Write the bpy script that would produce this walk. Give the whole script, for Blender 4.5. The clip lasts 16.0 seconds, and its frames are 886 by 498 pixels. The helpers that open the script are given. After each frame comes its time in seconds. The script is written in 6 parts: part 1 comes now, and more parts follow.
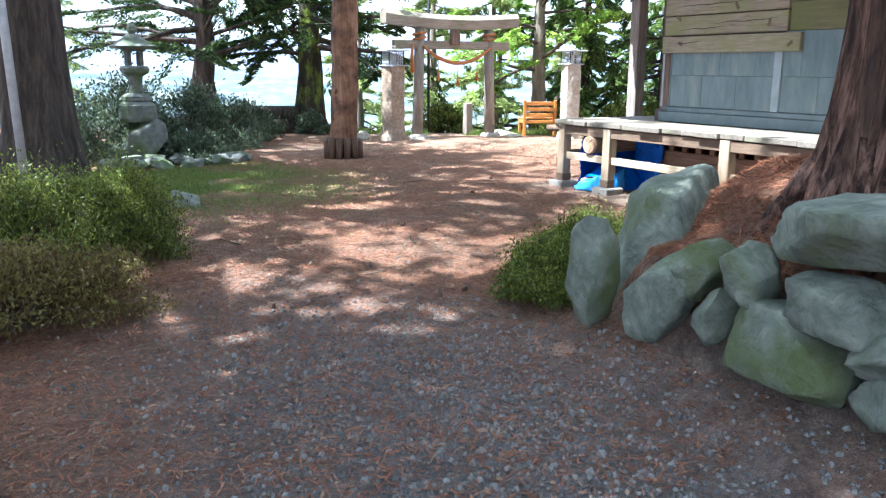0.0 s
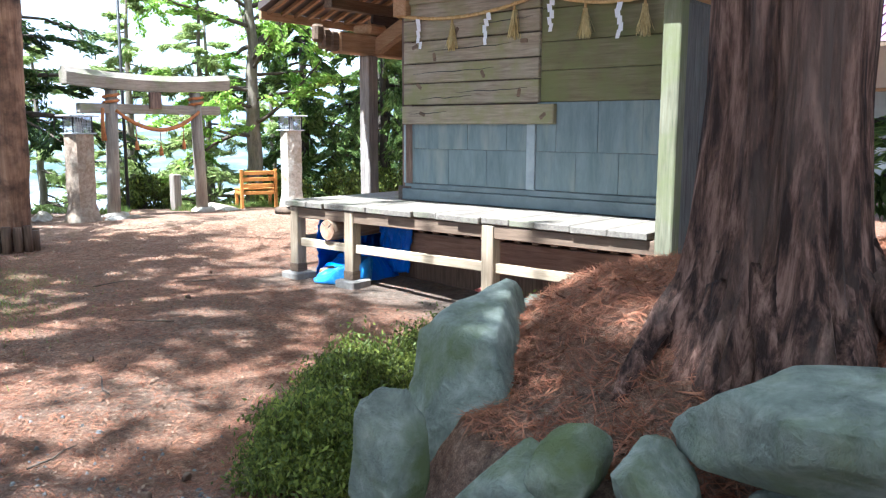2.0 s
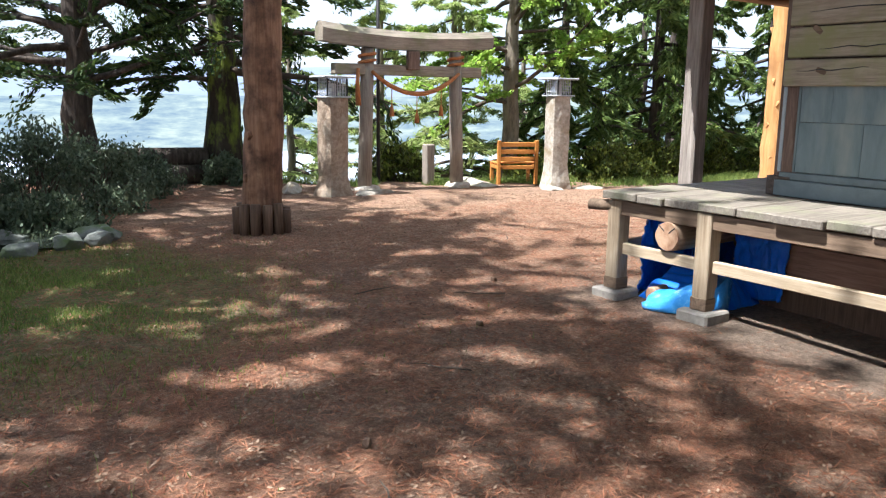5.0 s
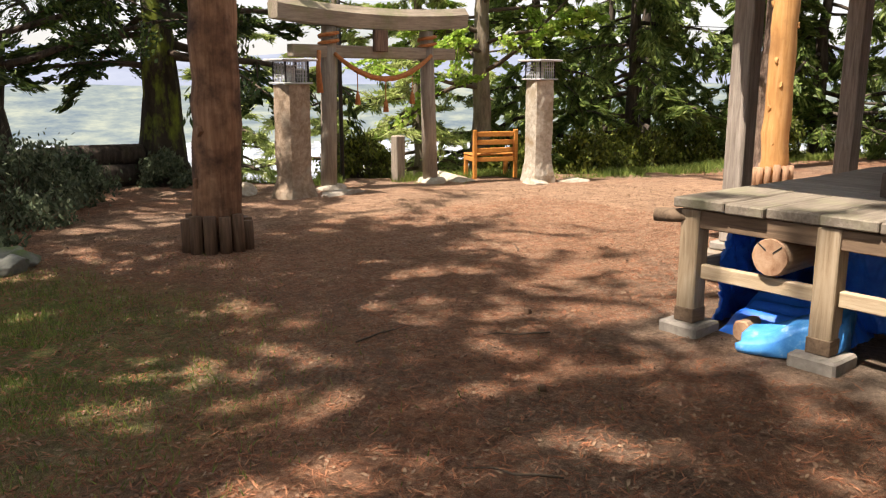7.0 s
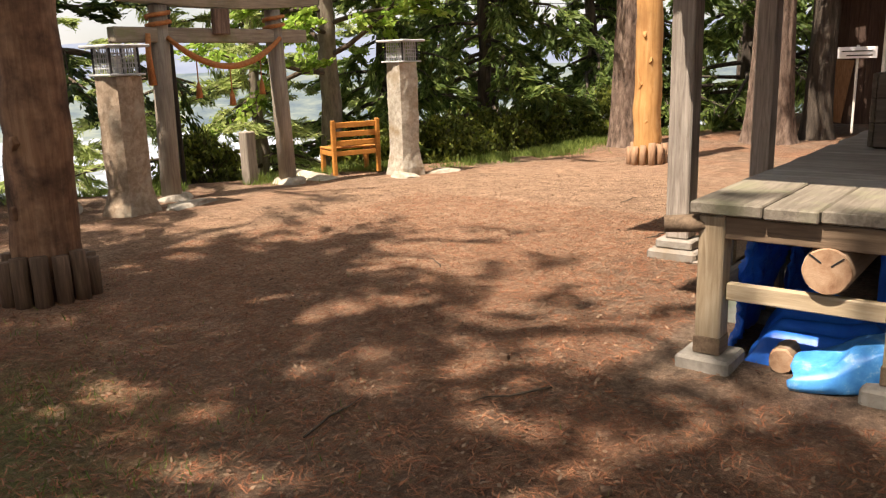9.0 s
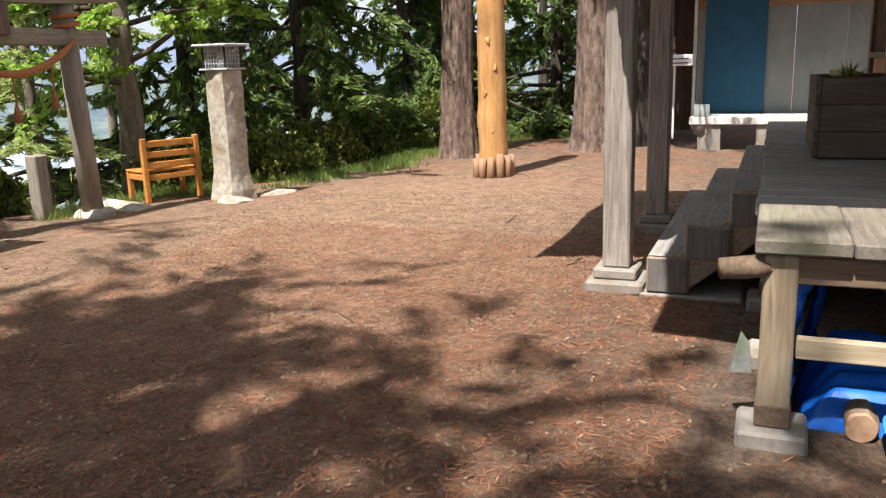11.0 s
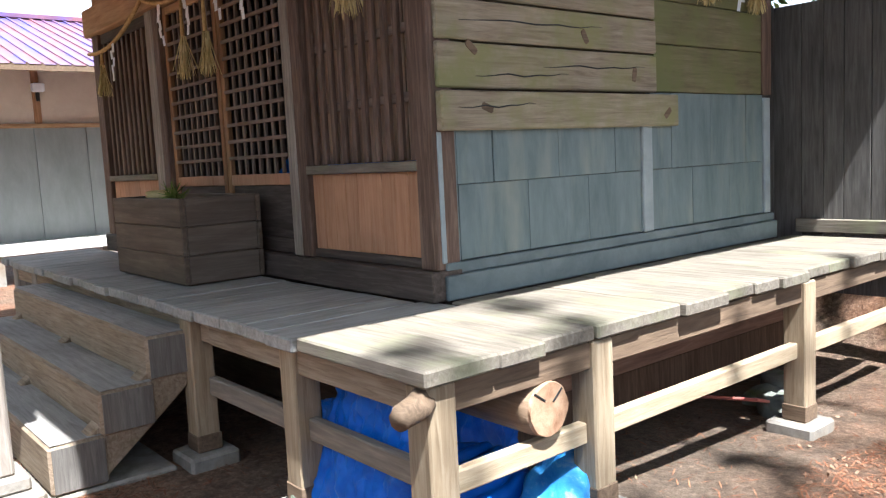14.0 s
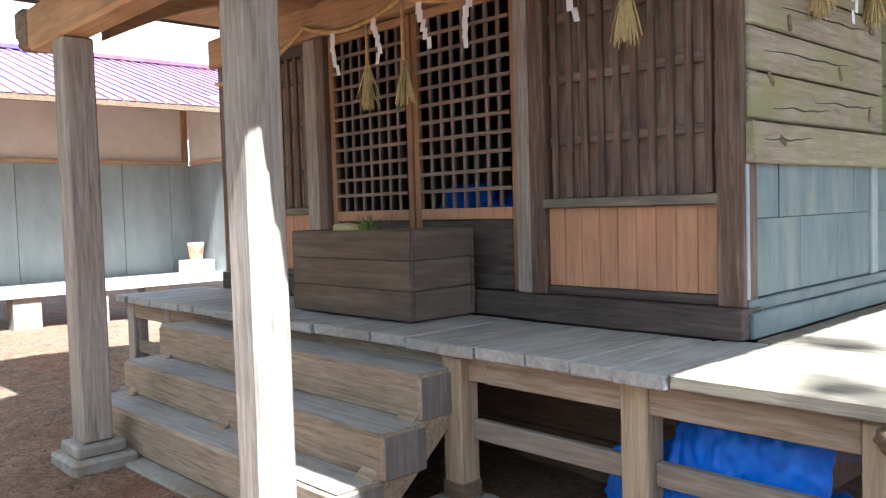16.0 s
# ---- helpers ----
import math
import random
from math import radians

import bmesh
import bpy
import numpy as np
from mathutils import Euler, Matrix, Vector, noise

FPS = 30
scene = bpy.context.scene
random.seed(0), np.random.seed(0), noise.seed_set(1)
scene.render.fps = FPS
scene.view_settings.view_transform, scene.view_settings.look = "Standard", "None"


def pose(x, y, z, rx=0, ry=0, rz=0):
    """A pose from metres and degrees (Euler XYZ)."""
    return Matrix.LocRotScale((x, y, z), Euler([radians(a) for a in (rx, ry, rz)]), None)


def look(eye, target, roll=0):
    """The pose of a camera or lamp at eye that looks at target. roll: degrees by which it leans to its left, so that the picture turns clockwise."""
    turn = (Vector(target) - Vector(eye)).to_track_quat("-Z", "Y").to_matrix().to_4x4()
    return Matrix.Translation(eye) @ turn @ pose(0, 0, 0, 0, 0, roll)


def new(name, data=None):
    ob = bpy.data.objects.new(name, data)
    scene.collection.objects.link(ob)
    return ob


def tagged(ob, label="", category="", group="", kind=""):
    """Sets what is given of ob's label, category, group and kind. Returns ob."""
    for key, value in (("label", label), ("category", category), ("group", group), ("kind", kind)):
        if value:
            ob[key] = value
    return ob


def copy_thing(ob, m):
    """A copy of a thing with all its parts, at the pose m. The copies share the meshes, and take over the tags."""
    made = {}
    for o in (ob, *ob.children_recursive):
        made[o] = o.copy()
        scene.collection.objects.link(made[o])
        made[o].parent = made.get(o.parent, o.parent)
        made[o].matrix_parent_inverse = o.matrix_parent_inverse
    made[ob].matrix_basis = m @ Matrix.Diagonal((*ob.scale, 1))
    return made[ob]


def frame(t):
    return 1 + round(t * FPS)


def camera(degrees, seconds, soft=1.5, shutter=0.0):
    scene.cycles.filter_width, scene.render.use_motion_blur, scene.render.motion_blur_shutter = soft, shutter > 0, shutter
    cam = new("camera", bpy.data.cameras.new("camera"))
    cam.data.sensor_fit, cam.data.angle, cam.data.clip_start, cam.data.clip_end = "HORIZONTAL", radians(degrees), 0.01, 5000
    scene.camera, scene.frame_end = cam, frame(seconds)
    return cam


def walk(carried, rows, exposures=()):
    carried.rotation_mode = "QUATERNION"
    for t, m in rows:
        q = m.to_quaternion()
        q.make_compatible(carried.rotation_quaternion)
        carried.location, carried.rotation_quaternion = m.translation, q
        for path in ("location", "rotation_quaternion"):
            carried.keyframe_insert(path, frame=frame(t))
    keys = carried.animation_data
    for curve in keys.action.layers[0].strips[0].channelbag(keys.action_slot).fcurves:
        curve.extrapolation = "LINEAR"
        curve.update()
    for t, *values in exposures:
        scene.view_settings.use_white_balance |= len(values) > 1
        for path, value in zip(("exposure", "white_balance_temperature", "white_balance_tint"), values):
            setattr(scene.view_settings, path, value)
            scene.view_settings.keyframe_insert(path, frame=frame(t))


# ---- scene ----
cam = camera(57.5, 16.0, 1.2)
PATH = [
    (0, (-0.081, 0.016, 1.598), (0.907, 1.699, 1.16), 0.3),
    (0.5, (0.135, 0.499, 1.637), (1.185, 2.149, 1.218), 0.2),
    (1, (0.413, 0.892, 1.651), (1.585, 2.466, 1.264), 0.5),
    (1.5, (0.613, 1.169, 1.728), (1.915, 2.646, 1.378), 0.1),
    (2, (0.836, 1.476, 1.743), (2.361, 2.736, 1.448), 0.2),
    (2.5, (0.996, 1.859, 1.721), (2.502, 3.144, 1.442), 0.0),
    (3, (1.186, 2.282, 1.734), (2.513, 3.744, 1.419), -0.2),
    (3.5, (1.378, 2.697, 1.714), (2.612, 4.229, 1.354), 0.6),
    (4, (1.622, 3.082, 1.704), (2.83, 4.631, 1.33), 1.4),
    (4.5, (1.677, 3.498, 1.708), (2.836, 5.084, 1.335), 0.9),
    (4.7, (1.74, 3.687, 1.704), (2.867, 5.296, 1.328), 0.7),
    (6.8, (2.244, 5.399, 1.676), (3.434, 6.954, 1.266), 0.0),
    (7, (2.322, 5.58, 1.659), (3.56, 7.097, 1.253), -0.0),
    (7.5, (2.482, 5.969, 1.643), (3.808, 7.406, 1.221), -0.7),
    (8, (2.573, 6.387, 1.672), (3.968, 7.75, 1.229), -1.4),
    (8.5, (2.643, 6.755, 1.685), (4.107, 8.042, 1.235), -1.8),
    (8.7, (2.679, 6.897, 1.663), (4.173, 8.148, 1.214), -1.8),
    (10.8, (3.245, 8.384, 1.647), (5.019, 9.192, 1.2), -1.7),
    (11, (3.314, 8.538, 1.649), (5.119, 9.278, 1.207), -1.8),
    (11.5, (3.495, 8.849, 1.653), (5.38, 9.374, 1.238), -2.1),
    (11.8, (3.623, 8.982, 1.701), (5.552, 9.328, 1.3), -1.9),
    (12, (3.688, 9.086, 1.714), (5.644, 9.268, 1.339), -1.7),
    (12.5, (3.822, 9.347, 1.725), (5.764, 8.996, 1.402), -1.5),
    (13, (4.005, 9.58, 1.666), (5.808, 8.766, 1.369), -2.1),
    (13.5, (4.28, 9.893, 1.672), (5.955, 8.836, 1.395), -3.5),
    (14, (4.568, 10.192, 1.653), (6.097, 8.922, 1.432), -2.9),
    (14.5, (4.866, 10.504, 1.642), (6.338, 9.153, 1.565), -1.6),
    (15, (5.18, 10.876, 1.668), (6.665, 9.54, 1.754), -0.1),
    (15.5, (5.515, 11.095, 1.64), (7.015, 9.773, 1.696), -0.6),
    (16, (5.841, 11.329, 1.618), (7.291, 9.955, 1.517), -1.7),
]
walk(cam, [(t, look(eye, target, roll)) for t, eye, target, roll in PATH],
     exposures=[(0, 2.35, 5100, 8), (0.5, 2.35, 5100, 8), (1, 2.25, 5800, 13), (1.5, 2.25, 5600, 11), (2, 2.3, 5050, 7), (3, 1.9, 4850, 1), (4.5, 1.65, 5300, 8), (7, 1.25, 7000, 16), (8.5, 1.2, 7300, 16), (11, 1.1, 6150, 12), (11.5, 1.0, 6000, 12), (12, 0.75, 5650, 10), (12.5, 0.75, 5500, 9), (13, 1.25, 5250, 6), (13.5, 1.62, 5000, 4), (14, 2.05, 5550, 9), (15, 2.8, 5700, 10), (16, 2.7, 5350, 6)])

# ---- world and sun ----
SUN_EL, SUN_AZ = radians(62), math.atan2(0.19, -0.98)
sun_way = Vector((math.cos(SUN_EL) * math.cos(SUN_AZ), math.cos(SUN_EL) * math.sin(SUN_AZ), math.sin(SUN_EL)))
world = bpy.data.worlds.new("world")
scene.world = world
world.use_nodes = True
wn = world.node_tree.nodes
sky = wn.new("ShaderNodeTexSky")
sky.sky_type, sky.sun_disc, sky.sun_elevation, sky.sun_rotation = "NISHITA", False, SUN_EL, radians(90) - SUN_AZ
sky.altitude, sky.dust_density = 700, 2.0
tc, cl, cr, mx = (wn.new("ShaderNode" + k) for k in ("TexCoord", "TexNoise", "ValToRGB", "Mix"))
cl.inputs["Scale"].default_value, cl.inputs["Detail"].default_value = 2.2, 7
cr.color_ramp.elements[0].position, cr.color_ramp.elements[1].position = 0.32, 0.62
mx.data_type, mx.inputs[7].default_value = "RGBA", (9.5, 9.6, 9.8, 1)
for a, b in ((tc.outputs["Generated"], cl.inputs["Vector"]), (cl.outputs["Fac"], cr.inputs[0]), (cr.outputs[0], mx.inputs[0]), (sky.outputs[0], mx.inputs[6]), (mx.outputs[2], wn["Background"].inputs[0])):
    world.node_tree.links.new(a, b)
wn["Background"].inputs[1].default_value = 0.058
sun = new("sun", bpy.data.lights.new("sun", "SUN"))
sun.data.energy, sun.data.angle, sun.data.color = 5.0, radians(0.6), (1.0, 0.93, 0.82)
sun.matrix_world = look(sun_way * 60, (0, 0, 0))


# ---- materials ----
def rgb(c):
    return (*c, 1)


def material(name, rough=0.8, metal=0.0):
    m = bpy.data.materials.new(name)
    m.use_nodes = True
    p = m.node_tree.nodes["Principled BSDF"]
    p.inputs["Roughness"].default_value, p.inputs["Metallic"].default_value = rough, metal
    p.inputs["Specular IOR Level"].default_value = 0.3
    return m, m.node_tree.nodes, m.node_tree.links, p


def coords(nodes, links, scale, vary=True, coord="Object"):
    """Scaled coordinates, shifted from object to object."""
    tc, mp = nodes.new("ShaderNodeTexCoord"), nodes.new("ShaderNodeMapping")
    mp.inputs["Scale"].default_value = scale
    links.new(tc.outputs[coord], mp.inputs["Vector"])
    if vary:
        info, mul = nodes.new("ShaderNodeObjectInfo"), nodes.new("ShaderNodeMath")
        mul.operation, mul.inputs[1].default_value = "MULTIPLY", 37.0
        links.new(info.outputs["Random"], mul.inputs[0])
        links.new(mul.outputs[0], mp.inputs["Location"])
    return mp.outputs[0]


def noise_tex(nodes, links, vec, scale=5.0, detail=6.0, rough=0.6, distort=0.0):
    n = nodes.new("ShaderNodeTexNoise")
    n.inputs["Scale"].default_value, n.inputs["Detail"].default_value = scale, detail
    n.inputs["Roughness"].default_value, n.inputs["Distortion"].default_value = rough, distort
    links.new(vec, n.inputs["Vector"])
    return n.outputs["Fac"]


def ramp(nodes, links, fac, stops):
    r = nodes.new("ShaderNodeValToRGB")
    while len(r.color_ramp.elements) < len(stops):
        r.color_ramp.elements.new(0.5)
    for e, (at, c) in zip(r.color_ramp.elements, stops):
        e.position, e.color = at, rgb(c)
    links.new(fac, r.inputs[0])
    return r.outputs[0]


def mix(nodes, links, fac, a, b, blend="MIX"):
    n = nodes.new("ShaderNodeMix")
    n.data_type, n.blend_type = "RGBA", blend
    for sock, v in ((n.inputs[0], fac), (n.inputs[6], a), (n.inputs[7], b)):
        if isinstance(v, (int, float)):
            sock.default_value = v
        elif isinstance(v, tuple):
            sock.default_value = rgb(v)
        else:
            links.new(v, sock)
    return n.outputs[2]


def bump(nodes, links, p, height, strength=0.4, dist=0.01):
    b = nodes.new("ShaderNodeBump")
    b.inputs["Strength"].default_value, b.inputs["Distance"].default_value = strength, dist
    links.new(height, b.inputs["Height"])
    links.new(b.outputs[0], p.inputs["Normal"])


def wood(name, dark, mid, light, axis="x", rough=0.8, stain=None, stain_from=0.55, grain=1.0):
    """Sawn or weathered wood with its grain along an axis, blotches, and a stain if given."""
    m, nd, lk, p = material(name, rough)
    s = {"x": (1.2, 16, 16), "y": (16, 1.2, 16), "z": (16, 16, 1.2)}[axis]
    v = coords(nd, lk, tuple(grain * c for c in s))
    fine = noise_tex(nd, lk, v, 2.2, 8, 0.65, 0.6)
    col = ramp(nd, lk, fine, [(0.22, dark), (0.5, mid), (0.8, light)])
    v2 = coords(nd, lk, (1, 1, 1))
    blot = noise_tex(nd, lk, v2, 1.6, 4, 0.6)
    col = mix(nd, lk, 0.55, col, ramp(nd, lk, blot, [(0.3, (0.45, 0.45, 0.45)), (0.7, (1, 1, 1))]), "MULTIPLY")
    if stain:
        st = ramp(nd, lk, noise_tex(nd, lk, v2, 2.3, 5, 0.65), [(stain_from - 0.12, (0, 0, 0)), (stain_from + 0.1, (1, 1, 1))])
        col = mix(nd, lk, st, col, stain)
    lk.new(col, p.inputs["Base Color"])
    bump(nd, lk, p, fine, 0.5, 0.006)
    return m


def rough_stuff(name, stops, scale=6.0, rough=0.9, bump_by=0.5, bump_dist=0.01, patch=None, patch_scale=2.0, patch_at=0.55, vary=True, stretch=(1, 1, 1)):
    """Stone, bark, plaster, earth: a ramp over noise, with patches of another colour."""
    m, nd, lk, p = material(name, rough)
    v = coords(nd, lk, stretch, vary)
    f = noise_tex(nd, lk, v, scale, 9, 0.68, 0.3)
    col = ramp(nd, lk, f, stops)
    if patch:
        pf = ramp(nd, lk, noise_tex(nd, lk, v, patch_scale, 5, 0.62), [(patch_at - 0.08, (0, 0, 0)), (patch_at + 0.1, (1, 1, 1))])
        col = mix(nd, lk, pf, col, patch)
    lk.new(col, p.inputs["Base Color"])
    bump(nd, lk, p, f, bump_by, bump_dist)
    return m


def leaf_mat(name, a, b, c, through_light=0.45, rough=0.55):
    """Leaves, lit from both sides, each of its own green."""
    m, nd, lk, p = material(name, rough)
    geo_n = nd.new("ShaderNodeNewGeometry")
    v = coords(nd, lk, (1, 1, 1))
    f = noise_tex(nd, lk, v, 0.9, 3, 0.5)
    add = nd.new("ShaderNodeMath")
    add.operation = "MULTIPLY_ADD"
    lk.new(geo_n.outputs["Random Per Island"], add.inputs[0])
    add.inputs[1].default_value = 0.6
    half = nd.new("ShaderNodeMath")
    half.operation, half.inputs[1].default_value = "MULTIPLY", 0.45
    lk.new(f, half.inputs[0])
    lk.new(half.outputs[0], add.inputs[2])
    col = ramp(nd, lk, add.outputs[0], [(0.1, a), (0.5, b), (0.9, c)])
    lk.new(col, p.inputs["Base Color"])
    tr, mx = nd.new("ShaderNodeBsdfTranslucent"), nd.new("ShaderNodeMixShader")
    lk.new(col, tr.inputs[0])
    mx.inputs[0].default_value = through_light
    lk.new(p.outputs[0], mx.inputs[1])
    lk.new(tr.outputs[0], mx.inputs[2])
    lk.new(mx.outputs[0], nd["Material Output"].inputs[0])
    return m


WINDOW_BACK = wood("woven_bark_backing", (0.2, 0.13, 0.09), (0.38, 0.27, 0.2), (0.54, 0.42, 0.33), "z", stain=(0.18, 0.125, 0.1), stain_from=0.6, grain=0.8)
GREY_X = wood("weathered_planks_x", (0.1, 0.085, 0.066), (0.215, 0.185, 0.148), (0.345, 0.305, 0.25), "x", stain=(0.21, 0.21, 0.13), stain_from=0.63)
GREY_Y = wood("weathered_planks_y", (0.19, 0.185, 0.175), (0.34, 0.33, 0.31), (0.48, 0.465, 0.44), "y", stain=(0.2, 0.2, 0.17), stain_from=0.68)
WALL_Y = wood("old_cedar_boards", (0.17, 0.13, 0.09), (0.36, 0.295, 0.215), (0.54, 0.47, 0.36), "y", stain=(0.25, 0.24, 0.115), stain_from=0.57)
WALL_Y2 = wood("mossy_boards", (0.11, 0.085, 0.045), (0.19, 0.165, 0.09), (0.29, 0.255, 0.15), "y", stain=(0.16, 0.165, 0.065), stain_from=0.52)
POST_Z = wood("pale_square_posts", (0.15, 0.125, 0.1), (0.33, 0.285, 0.245), (0.52, 0.47, 0.41), "z")
MOSSY_POST = wood("mossy_post", (0.09, 0.085, 0.05), (0.19, 0.18, 0.115), (0.3, 0.28, 0.2), "z", stain=(0.15, 0.16, 0.07), stain_from=0.55)
LEG_Z = wood("deck_leg_wood", (0.2, 0.14, 0.085), (0.38, 0.29, 0.19), (0.54, 0.45, 0.33), "z")
RAIL_Y = wood("new_rail_y", (0.28, 0.2, 0.12), (0.46, 0.36, 0.24), (0.6, 0.5, 0.36), "y")
RAIL_X = wood("old_rail_x", (0.12, 0.1, 0.085), (0.24, 0.2, 0.16), (0.38, 0.32, 0.25), "x")
DARK_Z = wood("dark_frame_z", (0.05, 0.03, 0.022), (0.145, 0.092, 0.068), (0.3, 0.21, 0.16), "z", rough=0.65)
DARK_X = wood("dark_frame_x", (0.035, 0.025, 0.02), (0.085, 0.065, 0.055), (0.17, 0.14, 0.115), "x", rough=0.7)
BROWN_X = wood("honey_beam_x", (0.3, 0.165, 0.08), (0.5, 0.31, 0.165), (0.64, 0.45, 0.27), "x")
BROWN_Y = wood("honey_beam_y", (0.2, 0.11, 0.055), (0.36, 0.22, 0.115), (0.5, 0.34, 0.2), "y")
BROWN_Z = wood("honey_board_z", (0.2, 0.1, 0.05), (0.34, 0.18, 0.09), (0.46, 0.28, 0.16), "z")
RED_Z = wood("red_cedar_panel", (0.4, 0.19, 0.1), (0.53, 0.28, 0.16), (0.62, 0.37, 0.23), "z", rough=0.6)
STEP_X = wood("step_timber", (0.15, 0.105, 0.065), (0.33, 0.25, 0.175), (0.48, 0.4, 0.31), "x", grain=1.3)
STEP_TOP = wood("worn_step_top", (0.2, 0.18, 0.165), (0.33, 0.31, 0.29), (0.45, 0.43, 0.4), "x")
BOX_X = wood("offertory_box_wood", (0.065, 0.047, 0.034), (0.125, 0.093, 0.068), (0.22, 0.17, 0.125), "x", rough=0.65, grain=0.7)
FENCE_Z = wood("grey_board_wall", (0.06, 0.055, 0.052), (0.13, 0.12, 0.115), (0.21, 0.2, 0.19), "z")
ORANGE_X = wood("orange_bench_wood", (0.42, 0.15, 0.03), (0.6, 0.25, 0.055), (0.7, 0.34, 0.1), "x", rough=0.5)
PILLAR_RED = wood("stripped_log_red", (0.13, 0.06, 0.035), (0.33, 0.175, 0.1), (0.54, 0.33, 0.21), "z", stain=(0.06, 0.03, 0.02), stain_from=0.52, grain=0.55)
PILLAR_ORANGE = wood("stripped_log_orange", (0.36, 0.17, 0.06), (0.56, 0.3, 0.11), (0.68, 0.42, 0.2), "z", stain=(0.3, 0.15, 0.06), stain_from=0.66, grain=0.5)
LOG_Y = wood("dark_beam_y", (0.09, 0.06, 0.04), (0.19, 0.13, 0.085), (0.3, 0.21, 0.14), "y")
SKIRT_Y = wood("reddish_skirting", (0.16, 0.09, 0.06), (0.32, 0.19, 0.13), (0.44, 0.29, 0.21), "y")
SLAT_Z = wood("lattice_wood_z", (0.1, 0.07, 0.055), (0.22, 0.16, 0.13), (0.38, 0.3, 0.25), "z")
SLAT_X = wood("lattice_wood_x", (0.12, 0.08, 0.06), (0.23, 0.165, 0.13), (0.36, 0.28, 0.23), "x")
BOX_Y = wood("offertory_box_wood_y", (0.075, 0.055, 0.042), (0.13, 0.1, 0.078), (0.21, 0.17, 0.135), "y", rough=0.7, grain=0.7)
END_DARK = wood("dark_timber_end", (0.1, 0.09, 0.08), (0.17, 0.155, 0.14), (0.27, 0.25, 0.23), "z", grain=1.6)
LOG_PALE = wood("peeled_log_side", (0.13, 0.08, 0.05), (0.27, 0.18, 0.115), (0.4, 0.29, 0.2), "x")
LOG_SIDE = wood("log_side", (0.09, 0.06, 0.04), (0.19, 0.13, 0.085), (0.3, 0.21, 0.14), "x")
TORII_Z = wood("torii_post_wood", (0.17, 0.14, 0.11), (0.31, 0.265, 0.215), (0.44, 0.39, 0.325), "z")
TORII_X = wood("torii_beam_wood", (0.16, 0.13, 0.1), (0.3, 0.255, 0.2), (0.43, 0.38, 0.31), "x", stain=(0.17, 0.18, 0.09), stain_from=0.62)
STAKE_Z = wood("stake_log_bark", (0.06, 0.035, 0.022), (0.14, 0.085, 0.055), (0.24, 0.155, 0.1), "z")
STAKE_PALE = wood("stake_log_pale", (0.2, 0.11, 0.06), (0.38, 0.23, 0.14), (0.5, 0.33, 0.21), "z")
END_GRAIN = rough_stuff("log_end_grain", [(0.3, (0.2, 0.1, 0.055)), (0.5, (0.36, 0.22, 0.135)), (0.7, (0.48, 0.33, 0.22))], 9)
TIN = rough_stuff("grey_blue_tin", [(0.3, (0.115, 0.155, 0.165)), (0.52, (0.165, 0.21, 0.22)), (0.75, (0.225, 0.27, 0.28))], 2.5, 0.5, 0.15, 0.004, patch=(0.24, 0.27, 0.25), patch_scale=1.4, patch_at=0.6, stretch=(1, 3, 0.7))
TIN_TRIM = rough_stuff("grey_painted_trim", [(0.3, (0.1, 0.13, 0.14)), (0.7, (0.2, 0.24, 0.25))], 3, 0.6, 0.2, 0.004)
PALE_TIN = rough_stuff("pale_corner_strip", [(0.3, (0.26, 0.3, 0.32)), (0.7, (0.4, 0.45, 0.47))], 4, 0.5, 0.1, 0.003)
STONE = rough_stuff("mossy_field_stone", [(0.25, (0.085, 0.095, 0.075)), (0.5, (0.22, 0.245, 0.2)), (0.75, (0.4, 0.42, 0.35))], 7, 0.9, 1.0, 0.06, patch=(0.12, 0.145, 0.06), patch_scale=1.8, patch_at=0.56)
GRANITE = rough_stuff("granite", [(0.3, (0.24, 0.21, 0.17)), (0.5, (0.38, 0.34, 0.28)), (0.72, (0.52, 0.48, 0.42))], 14, 0.85, 0.6, 0.012, patch=(0.25, 0.19, 0.12), patch_scale=2.5, patch_at=0.6)
GRANITE_BROWN = rough_stuff("brown_granite", [(0.3, (0.17, 0.12, 0.08)), (0.5, (0.28, 0.21, 0.15)), (0.72, (0.42, 0.34, 0.26))], 12, 0.85, 0.7, 0.014, patch=(0.34, 0.3, 0.24), patch_scale=2.5, patch_at=0.6)
OLD_STONE = rough_stuff("dark_lantern_stone", [(0.3, (0.09, 0.095, 0.085)), (0.7, (0.24, 0.25, 0.22))], 9, 0.9, 0.6, 0.01, patch=(0.1, 0.15, 0.04), patch_scale=2.5, patch_at=0.58)
CONCRETE = rough_stuff("concrete", [(0.3, (0.19, 0.17, 0.145)), (0.7, (0.34, 0.315, 0.28))], 12, 0.9, 0.5, 0.008, patch=(0.2, 0.15, 0.1), patch_scale=3, patch_at=0.6)
PALE_SLAB = rough_stuff("pale_slab", [(0.3, (0.5, 0.49, 0.46)), (0.7, (0.68, 0.67, 0.64))], 6, 0.85)
PLASTER = rough_stuff("cream_plaster", [(0.3, (0.5, 0.42, 0.33)), (0.7, (0.6, 0.52, 0.43))], 2.5, 0.85, 0.1, 0.003)
SHEET = rough_stuff("grey_sheet_cladding", [(0.3, (0.17, 0.18, 0.175)), (0.7, (0.245, 0.255, 0.25))], 1.6, 0.6, 0.1, 0.003, stretch=(1, 2, 0.6))
BLUE_PAINT = rough_stuff("blue_panel", [(0.3, (0.013, 0.07, 0.135)), (0.7, (0.023, 0.105, 0.185))], 3, 0.55, 0.1, 0.003)
